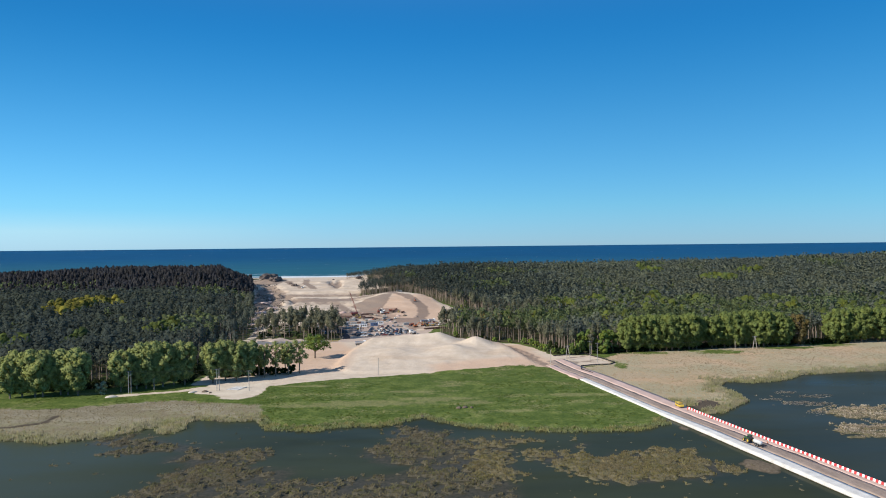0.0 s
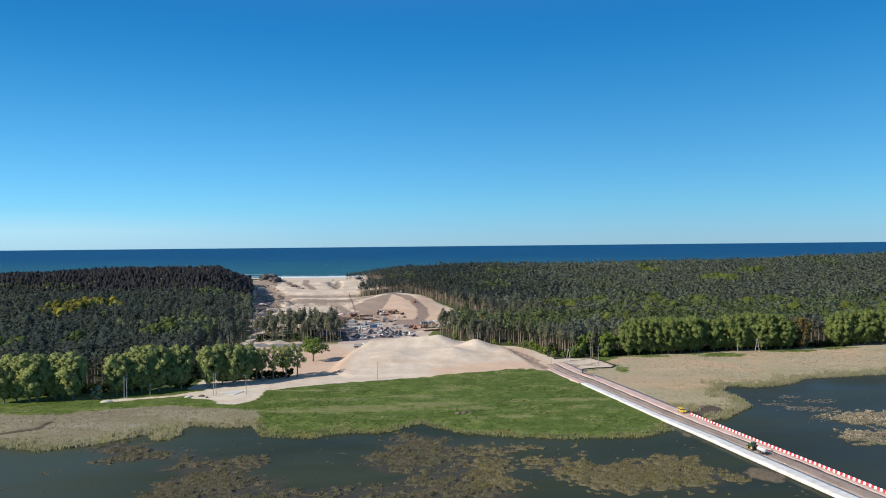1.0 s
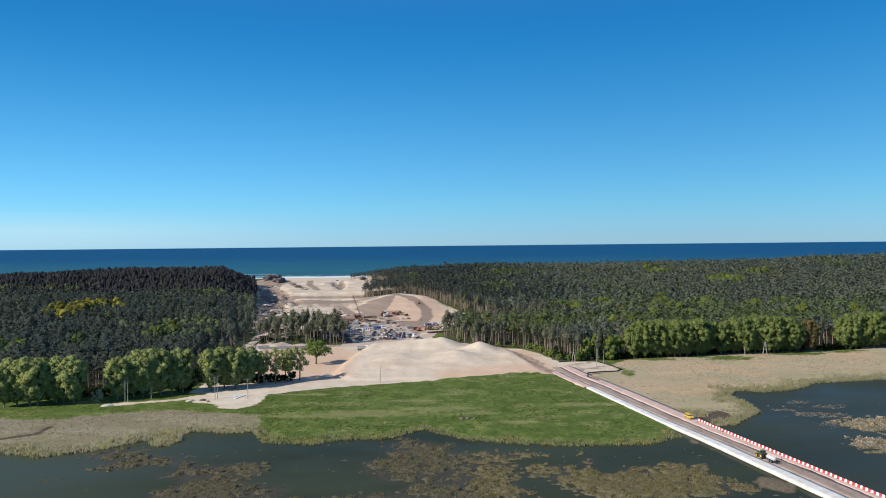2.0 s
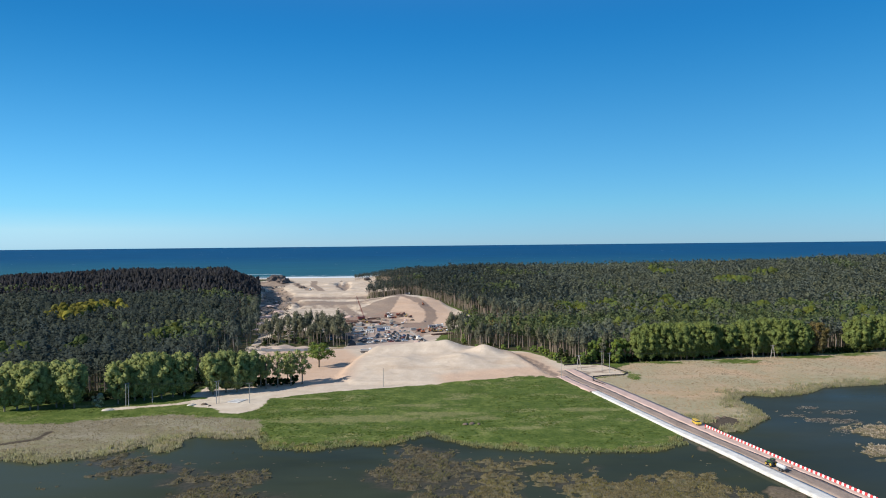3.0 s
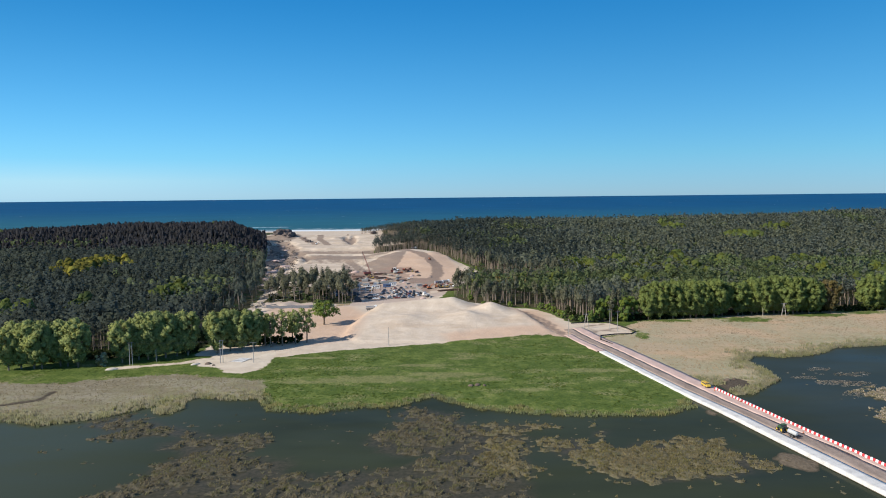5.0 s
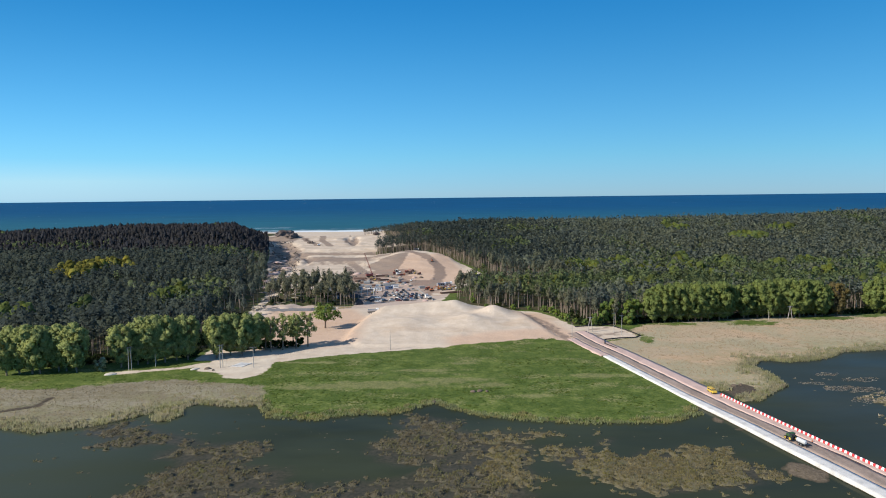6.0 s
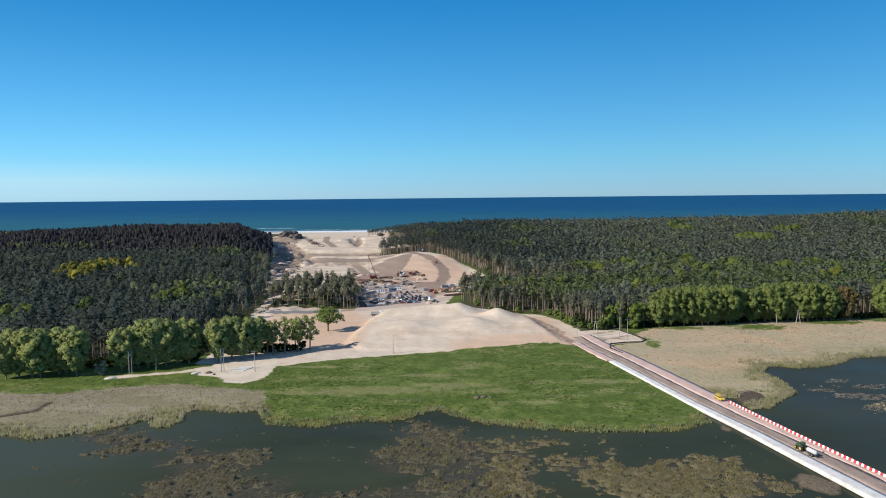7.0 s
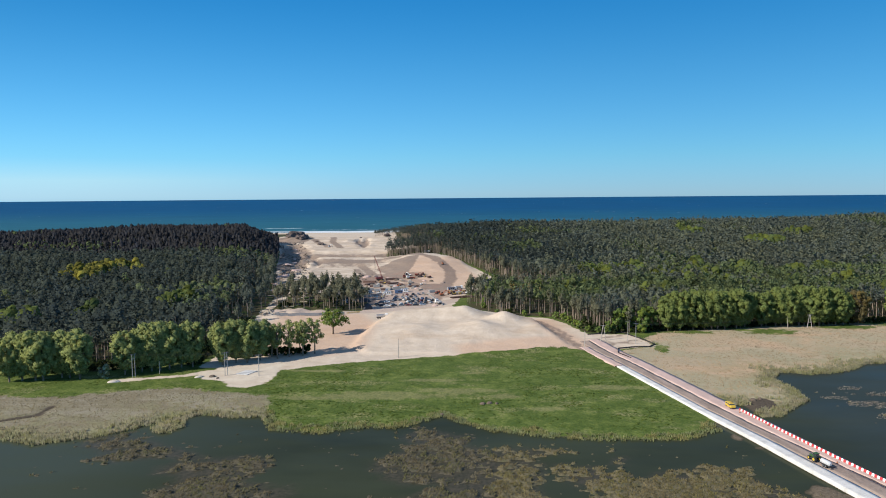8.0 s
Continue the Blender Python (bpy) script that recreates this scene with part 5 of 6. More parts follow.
def boxes(*rows, bevel=0.03):
    """Boxes of (size x y z, centre x y z[, taper of the top in x, y])."""
    bm = bmesh.new()
    for r in rows:
        sx, sy, sz, cx, cy, cz = r[:6]
        tx, ty = r[6:8] if len(r) > 6 else (1, 1)
        made = bmesh.ops.create_cube(bm, size=1)["verts"]
        for v in made:
            top = v.co.z > 0
            v.co = Vector((v.co.x * sx * (tx if top else 1) + cx, v.co.y * sy * (ty if top else 1) + cy, v.co.z * sz + cz))
    if bevel:
        bmesh.ops.bevel(bm, geom=bm.edges[:], offset=bevel, segments=1, affect="EDGES")
    return bm


def rods(*rows, sides=8):
    """Tapered rods from (start), (end), radius at each."""
    bm = bmesh.new()
    for a, b, r0, r1 in rows:
        a, b = Vector(a), Vector(b)
        m = Matrix.Translation((a + b) / 2) @ (b - a).to_track_quat("Z", "Y").to_matrix().to_4x4()
        bmesh.ops.create_cone(bm, cap_ends=True, segments=sides, radius1=r0, radius2=r1, depth=(b - a).length, matrix=m)
    return bm


def wheel(parent, x, y, r, w, rim_mat=STEEL):
    t = part("wheel", rods(((x, y - w / 2, r), (x, y + w / 2, r), r, r), sides=14), RUBBER, parent)
    part("rim", rods(((x, y - w / 2 - 0.02, r), (x, y + w / 2 + 0.02, r), r * 0.55, r * 0.55), sides=10), rim_mat, t)


def build_car(paint_mat, label, group="", name="car"):
    ob = new(name)
    part("body", boxes((4.3, 1.75, 0.62, 0, 0, 0.62, 0.97, 0.92), (1.2, 1.6, 0.1, 1.5, 0, 0.96, 0.9, 0.9), bevel=0.08), paint_mat, ob)
    part("window", boxes((2.5, 1.6, 0.5, -0.25, 0, 1.18, 0.68, 0.82), bevel=0.06), GLASS, ob)
    part("roof", boxes((1.6, 1.28, 0.06, -0.25, 0, 1.45), bevel=0.02), paint_mat, ob)
    for x in (-1.35, 1.35):
        for y in (-0.8, 0.8):
            wheel(ob, x, y, 0.32, 0.2)
    return tagged(ob, label, "car", group)


def build_van(paint_mat, label):
    ob = new("van")
    part("body", boxes((5.0, 1.95, 1.0, 0, 0, 0.85, 0.98, 0.96), (3.7, 1.88, 0.25, -0.55, 0, 2.05, 0.97, 0.9), (0.12, 1.85, 0.75, -2.35, 0, 1.65), (0.14, 1.85, 0.75, -0.6, 0, 1.65), bevel=0.06), paint_mat, ob)
    part("window", boxes((3.9, 1.82, 0.72, -0.35, 0, 1.62, 0.88, 0.96), bevel=0.05), GLASS, ob)
    part("bonnet", boxes((1.1, 1.8, 0.28, 1.85, 0, 1.42, 0.6, 0.92), bevel=0.06), paint_mat, ob)
    part("bumper", boxes((0.18, 1.9, 0.28, 2.5, 0, 0.5), (0.18, 1.9, 0.28, -2.5, 0, 0.5), bevel=0.04), BLACK, ob)
    part("beacon", boxes((0.25, 1.1, 0.14, 0.6, 0, 2.24), bevel=0.03), ORANGE_PAINT, ob, "amber light bar")
    for x in (-1.55, 1.6):
        for y in (-0.88, 0.88):
            wheel(ob, x, y, 0.36, 0.24)
    return tagged(ob, label, "van")


def build_tractor():
    ob = new("tractor")
    part("bonnet", boxes((1.9, 0.85, 0.75, 1.15, 0, 1.35, 0.92, 0.85), bevel=0.07), GREEN, ob)
    part("chassis", boxes((3.4, 0.6, 0.5, 0.3, 0, 0.8), bevel=0.04), BLACK, ob)
    part("cab", boxes((1.45, 1.5, 1.25, -0.65, 0, 2.05, 0.9, 0.88), bevel=0.05), GLASS, ob, "glazed cab")
    part("roof", boxes((1.6, 1.65, 0.2, -0.65, 0, 2.78, 0.9, 0.9), bevel=0.06), GREEN, ob)
    for y in (0.98, -0.98):
        part("mudguard", boxes((1.3, 0.5, 0.18, -0.95, y, 1.78), bevel=0.05), GREEN, ob)
    part("exhaust", rods(((0.9, -0.35, 1.6), (0.9, -0.35, 2.6), 0.06, 0.06)), BLACK, ob)
    for y in (-1.0, 1.0):
        wheel(ob, -0.95, y, 0.88, 0.55, YELLOW)
        wheel(ob, 1.55, y * 0.9, 0.62, 0.42, YELLOW)
    return tagged(ob, "green farm tractor with yellow wheel rims on the track", "tractor")


def build_tanker():
    ob = new("tank_trailer")
    bm = rods(((-1.9, 0, 1.45), (1.7, 0, 1.45), 0.78, 0.78), ((1.7, 0, 1.45), (2.05, 0, 1.45), 0.78, 0.4), ((-2.25, 0, 1.45), (-1.9, 0, 1.45), 0.4, 0.78), sides=18)
    part("tank", bm, PALE_GREY, ob, "pale grey water tank")
    part("chassis", boxes((4.8, 0.9, 0.25, 0.1, 0, 0.62), (1.6, 0.15, 0.15, 3.0, 0, 0.6), bevel=0.03), BLACK, ob)
    part("sprinkler", boxes((0.35, 2.3, 0.5, -2.75, 0, 0.75), bevel=0.04), BLACK, ob, "dark spray bar at the rear")
    for x in (-1.2, -0.1):
        for y in (-0.95, 0.95):
            wheel(ob, x, y, 0.5, 0.38)
    return tagged(ob, "white tank trailer hitched behind the tractor", "trailer")


def build_excavator(paint_mat, label, group):
    ob = new("excavator")
    for y in (-1.15, 1.15):
        part("track", boxes((4.2, 0.6, 0.85, 0, y, 0.45, 0.86, 1), bevel=0.12), RUBBER, ob)
    part("undercarriage", boxes((2.0, 1.8, 0.4, 0, 0, 0.75), bevel=0.05), BLACK, ob)
    part("body", boxes((3.1, 2.5, 0.95, -0.7, 0, 1.5, 0.94, 0.94), (1.1, 2.4, 0.45, -1.7, 0, 2.15, 0.9, 0.9), bevel=0.08), paint_mat, ob)
    part("cab", boxes((1.5, 0.95, 1.5, 0.35, 0.75, 2.3, 0.85, 0.9), bevel=0.06), GLASS, ob, "glazed driver's cab")
    part("boom", rods(((0.6, -0.2, 1.9), (2.9, -0.2, 4.6), 0.32, 0.3), ((2.9, -0.2, 4.6), (5.2, -0.2, 4.0), 0.3, 0.22), sides=6), paint_mat, ob)
    part("arm", rods(((5.0, -0.2, 4.3), (5.7, -0.2, 1.5), 0.22, 0.16), sides=6), paint_mat, ob)
    part("bucket", boxes((0.9, 1.1, 0.9, 5.4, -0.2, 1.0, 0.6, 1), bevel=0.05), BLACK, ob)
    return tagged(ob, label, "excavator", group)


def build_truck(paint_mat, bed_mat, label, group):
    ob = new("dump_truck")
    part("cab", boxes((1.9, 2.4, 1.2, 3.0, 0, 1.4), (1.7, 2.3, 1.0, 2.95, 0, 2.45, 0.85, 0.92), bevel=0.08), paint_mat, ob)
    part("windscreen", boxes((0.1, 2.0, 0.7, 3.82, 0, 2.45), bevel=0.02), GLASS, ob)
    part("chassis", boxes((7.4, 0.9, 0.3, 0.2, 0, 0.95), bevel=0.03), BLACK, ob)
    part("bed", boxes((5.0, 2.5, 0.15, -0.7, 0, 1.35), (5.0, 0.1, 1.1, -0.7, 1.22, 1.9), (5.0, 0.1, 1.1, -0.7, -1.22, 1.9), (0.12, 2.5, 1.4, 1.8, 0, 2.05), (0.1, 2.5, 0.9, -3.2, 0, 1.8), bevel=0.03), bed_mat, ob)
    for x in (-2.4, -1.1, 2.7):
        for y in (-1.05, 1.05):
            wheel(ob, x, y, 0.5, 0.34)
    return tagged(ob, label, "truck", group)


def build_cabin(paint_mat, label, group):
    ob = new("site_cabin")
    part("body", boxes((6.0, 2.4, 2.5, 0, 0, 1.35), bevel=0.04), paint_mat, ob)
    part("roof", boxes((6.1, 2.5, 0.12, 0, 0, 2.68), bevel=0.03), STEEL, ob)
    part("door", boxes((0.9, 0.08, 2.0, -1.8, -1.22, 1.15), bevel=0.02), BLUE, ob)
    for x in (0.2, 1.8):
        w = part("window", boxes((1.1, 0.06, 0.9, x, -1.22, 1.6), bevel=0.02), GLASS, ob)
        part("sill", boxes((1.2, 0.12, 0.06, x, -1.25, 1.1), bevel=0.01), STEEL, w)
    part("skid", boxes((5.8, 0.2, 0.14, 0, 0.9, 0.06), (5.8, 0.2, 0.14, 0, -0.9, 0.06), bevel=0.02), BLACK, ob)
    return tagged(ob, label, "cabin", group)


def insulators(parent, rows):
    for x, y, z in rows:
        part("insulator", rods(((x, y, z), (x, y, z + 0.32), 0.09, 0.05)), PORCELAIN, parent)


def build_pole(kind, tall, label, arm_turn=0):
    ob = new("utility_pole")
    c, s = math.cos(radians(arm_turn)), math.sin(radians(arm_turn))
    if kind == "single":
        part("post", rods(((0, 0, -0.6), (0, 0, tall), 0.17, 0.11)), POLE_WOOD, ob)
        insulators(ob, [(0.1, 0, tall - 0.05)])
    elif kind == "tee":
        part("post", rods(((0, 0, -0.6), (0, 0, tall), 0.17, 0.11)), CONCRETE, ob)
        part("crossarm", rods(((-1.5 * c, -1.5 * s, tall - 0.15), (1.5 * c, 1.5 * s, tall - 0.15), 0.09, 0.09)), STEEL, ob)
        insulators(ob, [(d * c, d * s, tall - 0.08) for d in (-1.4, 0.0, 1.4)])
    elif kind == "twin":
        for d in (-0.65, 0.65):
            part("post", rods(((d * c, d * s, -0.6), (d * c * 0.9, d * s * 0.9, tall), 0.17, 0.11)), CONCRETE, ob)
        part("crossarm", rods(((-1.5 * c, -1.5 * s, tall - 0.2), (1.5 * c, 1.5 * s, tall - 0.2), 0.09, 0.09)), STEEL, ob)
        part("brace", rods(((-0.6 * c, -0.6 * s, tall - 2.5), (0.6 * c, 0.6 * s, tall - 1.6), 0.06, 0.06)), STEEL, ob)
        insulators(ob, [(d * c, d * s, tall - 0.12) for d in (-1.4, 0.0, 1.4)])
    else:
        for d in (-1.5, 1.5):
            part("post", rods(((d * c, d * s, -0.6), (d * 0.1 * c, d * 0.1 * s, tall), 0.2, 0.14)), POLE_WOOD, ob)
        part("brace", rods(((-0.9 * c, -0.9 * s, tall * 0.4), (0.9 * c, 0.9 * s, tall * 0.4), 0.08, 0.08)), POLE_WOOD, ob)
        part("crossarm", rods(((-1.6 * c, -1.6 * s, tall - 0.3), (1.6 * c, 1.6 * s, tall - 0.3), 0.1, 0.1)), STEEL, ob)
        insulators(ob, [(d * c, d * s, tall - 0.22) for d in (-1.5, 0.0, 1.5)])
    return tagged(ob, label, "pole")


POLES = [("twin", -147, 313.5, 10.4, 55, "grey twin concrete pole on the sand track"), ("twin", -106.9, 316.8, 10.4, 50, "grey twin concrete pole on the sand pad"),
         ("tee", -92.2, 316.5, 9.4, 12, "concrete pole with a wide crossarm"), ("single", -138, 319, 6.0, 0, "thin wooden pole at the track's edge"),
         ("single", -34, 350, 9.0, 0, "thin wooden pole between meadow and sand"), ("single", 59, 368, 9.5, 0, "thin pole at the end of the causeway"),
         ("tee", 84.6, 385.5, 11.0, 25, "grey concrete pole on the gravel pad"), ("tee", 87.4, 379.5, 11.0, 25, "grey concrete pole with a short crossarm"),
         ("frame", 72, 387, 8.5, 10, "wooden A-frame pole on the pad"), ("frame", 196, 420, 8.0, 5, "wooden A-frame pole in the reed field"),
         ("single", 184, 421, 8.5, 0, "weathered pole in front of the poplars"), ("single", 246, 440, 8.0, 0, "weathered pole beside the hedge")]
for kind, x, y, tall, turn, label in POLES:
    build_pole(kind, tall, label, turn).matrix_basis = at_ground(x, y)


def wire(parent, a, b, sag):
    a, b = Vector(a), Vector(b)
    pts = [a.lerp(b, t / 10) - Vector((0, 0, 4 * sag * t / 10 * (1 - t / 10))) for t in range(11)]
    v, q = tube(pts, [0.022] * 11, 3)
    ob = new("wire", mesh_of("wire", v, q, BLACK))
    ob.parent = parent


def build_lines():
    for a, b in (((-230, 306, 9.9), (-147, 313.5, 10.2)), ((-147, 313.5, 10.2), (-107, 316.8, 10.2)), ((-107, 316.8, 10.2), (-92, 316.5, 9.3)), ((87, 380, 10.9), (196, 420, 7.9)), ((196, 420, 7.9), (320, 452, 8.0))):
        ob = new("power_line")
        for d in (-1.3, 0, 1.3):
            wire(ob, (a[0], a[1] + d, a[2]), (b[0], b[1] + d, b[2]), 0.012 * (Vector(b) - Vector(a)).length)
        tagged(ob, "three thin dark overhead wires between the poles", "cable")


build_lines()

WAY = (ROAD_B - ROAD_A).normalized()
SIDE = Vector((WAY.y, -WAY.x, 0))
ROAD_TURN = math.degrees(math.atan2(WAY.y, WAY.x))


def on_causeway(s, u, turn=0.0):
    p = ROAD_A + WAY * s + SIDE * u
    return pose(p.x, p.y, 0.70, 0, 0, ROAD_TURN + turn)


def build_barriers():
    rng = random.Random(9)

    def one(mat, label):
        bm = boxes((0.86, 0.44, 0.22, 0, 0, 0.11, 1, 0.9), (0.86, 0.38, 0.5, 0, 0, 0.47, 1, 0.45), (0.5, 0.2, 0.1, 0, 0, 0.77, 0.9, 0.8), bevel=0.02)
        me = bpy.data.meshes.new("road_barrier")
        bm.to_mesh(me)
        bm.free()
        me.materials.append(mat)
        return tagged(new("road_barrier", me), label, "barrier", "barriers along the causeway")

    a = one(RED, "red plastic water-filled barrier beside the gravel lane")
    b = one(WHITE, "white plastic water-filled barrier beside the gravel lane")
    first = True
    n = 0
    s = 60.0
    while s < 213:
        m = on_causeway(s, 15.2 + 0.25 * math.sin(s / 17) + rng.uniform(-0.05, 0.05), rng.uniform(-4, 4))
        p = a if n % 2 else b
        if n < 2:
            p.matrix_basis = m
        else:
            copy_thing(p, m)
        n += 1
        s += 0.90


build_barriers()
van = build_van(YELLOW, "yellow minibus parked at the end of the barriers")
van.matrix_basis = on_causeway(216.2, 14.0, 172) @ Matrix.Diagonal((0.94, 0.94, 0.78, 1))
tractor = build_tractor()
tractor.matrix_basis = on_causeway(166.6, 7.6, 0) @ Matrix.Scale(0.88, 4)
tanker = build_tanker()
tanker.matrix_basis = on_causeway(162.3, 7.6, 0) @ Matrix.Scale(0.85, 4)
cone_src = [(163.5, 12.5), (210.0, 13.5), (196.0, 14.3)]
for s, u in cone_src:
    ob = new("traffic_cone")
    part("cone", rods(((0, 0, 0.04), (0, 0, 0.75), 0.2, 0.03)), ORANGE_PAINT, ob)
    part("base", boxes((0.45, 0.45, 0.05, 0, 0, 0.03), bevel=0.01), RUBBER, ob)
    tagged(ob, "small orange traffic cone on the gravel lane", "cone").matrix_basis = on_causeway(s, u)


def build_site():
    rng = random.Random(12)
    paints = [(WHITE, "white"), (BLACK, "black"), (SILVER, "silver-grey"), (BLUE, "dark blue"), (CRIMSON, "red"), (DULL_GREY, "dusty grey")]
    cars = [build_car(p, c + " passenger car parked on the site's hard standing", "cars in the car park") for p, c in paints]
    spots = []
    for row, (ax, ay, bx, by, n) in enumerate(((-49, 505, -28, 511, 7), (-51, 513, -29, 520, 8), (-52, 523, -32, 529, 7), (-51, 533, -34, 540, 6), (-48, 546, -36, 552, 4))):
        for k in range(n):
            f = k / (n - 1)
            if rng.random() < 0.9:
                spots.append((ax + (bx - ax) * f + rng.uniform(-0.4, 0.4), ay + (by - ay) * f + rng.uniform(-0.5, 0.5), 80 + rng.uniform(-8, 8)))
    spots += [(-30 + 3.1 * k, 520 + 1.2 * k, 95) for k in range(3)] + [(-56, 520 + 6 * k, 80) for k in range(4)] + [(-58 + 5 * k, 497 + 1.2 * k, 12) for k in range(6)]
    spots += [(-64, 514, 10), (-60, 514, 15), (-66, 503, 5), (-54, 502, 12), (-92, 520, 30), (-88, 512, 20)]
    order = [0, 1, 2, 5, 3, 1, 2, 0, 1, 5, 4, 1, 2, 5]
    done = set()
    for k, (x, y, w) in enumerate(spots):
        c = cars[order[k % len(order)]]
        m = at_ground(x, y, w)
        if c.name in done:
            copy_thing(c, m)
        else:
            done.add(c.name)
            c.matrix_basis = m
    cabs = [build_cabin(WHITE, "white site office cabin on skids", "site cabins"), build_cabin(BLUE, "blue steel storage cabin", "site cabins"), build_cabin(SILVER, "grey steel site cabin", "site cabins")]
    for k, (x, y, w) in enumerate(((-64, 549, 5), (-56, 556, 8), (-66, 560, 95), (-52, 563, 5), (-86, 563, 80), (-15, 570, 25))):
        m = at_ground(x, y, w)
        if k < 3:
            cabs[k].matrix_basis = m
        else:
            copy_thing(cabs[k % 3], m)
    ex = [build_excavator(ORANGE_PAINT, "orange tracked excavator working on the sand", "excavators"), build_excavator(DULL_YELLOW, "dusty yellow tracked excavator working on the sand", "excavators"),
          build_excavator(WHITE, "white and grey tracked excavator standing on the earth", "excavators")]
    for k, (x, y, w, f) in enumerate(((-21, 545, 20, 0.85), (-12, 548, 200, 0.8), (-56, 650, 160, 0.7), (-16, 552, 100, 0.85), (-7, 550, 10, 0.8), (-2, 553, 300, 0.8), (-48, 652, 40, 0.7), (-41, 644, 80, 0.65),
                                      (-41, 600, 10, 0.8), (4, 620, 190, 0.8), (-66, 536, 30, 0.8), (-71, 556, 220, 0.8), (-27, 700, 260, 0.85), (-74, 606, 170, 0.9), (-186, 912, 30, 1.1), (-60, 590, 70, 0.8))):
        m = at_ground(x, y, w, f)
        if k < 3:
            ex[k].matrix_basis = m
        else:
            copy_thing(ex[k % 3], m)
    tr = [build_truck(WHITE, SILVER, "white tipper truck on the site road", "tipper trucks"), build_truck(ORANGE_PAINT, CRIMSON, "orange tipper truck on the site road", "tipper trucks"),
          build_truck(CRIMSON, RUST_STEEL, "dark red tipper truck on the site road", "tipper trucks")]
    for k, (x, y, w, f) in enumerate(((-54, 440, 15, 1), (-60, 642, 100, 0.8), (-46, 645, 70, 0.8), (-56, 638, 120, 0.8), (-50, 650, 95, 0.8), (-37, 640, 60, 0.8), (-53, 846, 5, 1), (-52, 636, 20, 0.8), (-44, 655, 80, 0.8),
                                      (-22, 507, 120, 1), (-12, 556, 30, 0.9), (-60, 655, 80, 0.8), (-14, 572, 10, 0.9), (-25, 552, 60, 0.9), (-5, 560, 150, 0.9), (-9, 578, 15, 0.9))):
        m = at_ground(x, y, w, f)
        if k < 3:
            tr[k].matrix_basis = m
        else:
            copy_thing(tr[k % 3], m)
    # crawler crane with a lattice boom
    cr = new("crawler_crane")
    for y in (-2.2, 2.2):
        part("track", boxes((6.5, 1.0, 1.1, 0, y, 0.6, 0.9, 1), bevel=0.15), RUBBER, cr)
    part("body", boxes((6.0, 3.2, 1.8, -1.2, 0, 2.2), bevel=0.1), CRIMSON, cr)
    part("cab", boxes((1.6, 1.3, 1.9, 1.6, 1.4, 2.4), bevel=0.06), GLASS, cr)
    foot, tip = Vector((1.8, 0, 2.0)), Vector((-4.0, 5.5, 21.5))
    rows = []
    a = (tip - foot).normalized().orthogonal().normalized()
    b = (tip - foot).normalized().cross(a)
    for i, (u, v) in enumerate(((1, 1), (-1, 1), (-1, -1), (1, -1))):
        rows.append((foot + (a * u + b * v) * 0.42, tip + (a * u + b * v) * 0.2, 0.09, 0.07))
    for k in range(14):
        f0, f1 = k / 14, (k + 1) / 14
        c0, c1 = foot.lerp(tip, f0), foot.lerp(tip, f1)
        r0, r1 = 0.42 - 0.22 * f0, 0.42 - 0.22 * f1
        sgn = 1 if k % 2 else -1
        rows.append((c0 + (a + b * sgn) * r0, c1 + (a - b * sgn) * r1, 0.05, 0.05))
        rows.append((c0 + (-a + b * sgn) * r0, c1 + (-a - b * sgn) * r1, 0.05, 0.05))
    part("boom", rods(*rows, sides=5), CRIMSON, cr, "dark red lattice boom")
    part("pendant", rods((tip, (-3.8, 0, 3.2), 0.05, 0.05), (tip, tip - Vector((0, 0, 15)), 0.05, 0.05), sides=4), BLACK, cr)
    tagged(cr, "dark red crawler crane with a tall lattice boom", "crane").matrix_basis = at_ground(-80, 627, 20)
    # row of concrete blocks beside the car park
    src = None
    for k in range(22):
        f = k / 21
        x, y = -33 + 14 * f, 553 - 50 * f
        m = at_ground(x, y, 105)
        if src is None:
            bm = boxes((2.2, 0.7, 0.8, 0, 0, 0.4), (2.1, 0.3, 0.12, 0, 0, 0.85), bevel=0.05)
            me = bpy.data.meshes.new("concrete_block")
            bm.to_mesh(me)
            bm.free()
            me.materials.append(CONCRETE)
            src = tagged(new("concrete_block", me), "pale concrete block in a row beside the car park", "block", "row of concrete blocks")
            src.matrix_basis = m
        else:
            copy_thing(src, m)
    # white steel gantry
    g = new("gantry")
    for x in (-4.5, 0, 4.5):
        part("post", rods(((x, 0, -0.3), (x, 0, 5.0), 0.16, 0.16)), WHITE, g)
    part("beam", rods(((-4.7, 0, 5.0), (4.7, 0, 5.0), 0.16, 0.16), ((-4.7, 0, 2.6), (4.7, 0, 2.6), 0.1, 0.1)), WHITE, g)
    tagged(g, "white steel gantry frame on the yard", "gantry").matrix_basis = at_ground(-69, 526, 5)
    # stacked trunks beside the western wood
    logs = new("log_pile")
    for k in range(46):
        a = rng.uniform(0, 1)
        px, py = rng.uniform(-4, 4), rng.uniform(-9, 9)
        L, w = rng.uniform(4, 7), radians(rng.uniform(-20, 20) + 90)
        part("log", rods(((px - L / 2 * math.cos(w), py - L / 2 * math.sin(w), 0.3 + a), (px + L / 2 * math.cos(w), py + L / 2 * math.sin(w), 0.3 + a), 0.22, 0.18), sides=6), TIMBER, logs)
    tagged(logs, "loose pile of grey felled trunks at the clearing edge", "logs", "log piles").matrix_basis = at_ground(-146, 540, 10)
    for x, y, w in ((-150, 560, 30), (-140, 512, 0), (-156, 596, 15), (-136, 470, 20)):
        copy_thing(logs, at_ground(x, y, w))
    # things by the grove: hoarding, beam barrier, sheeted pallets
    fence = new("hoarding")
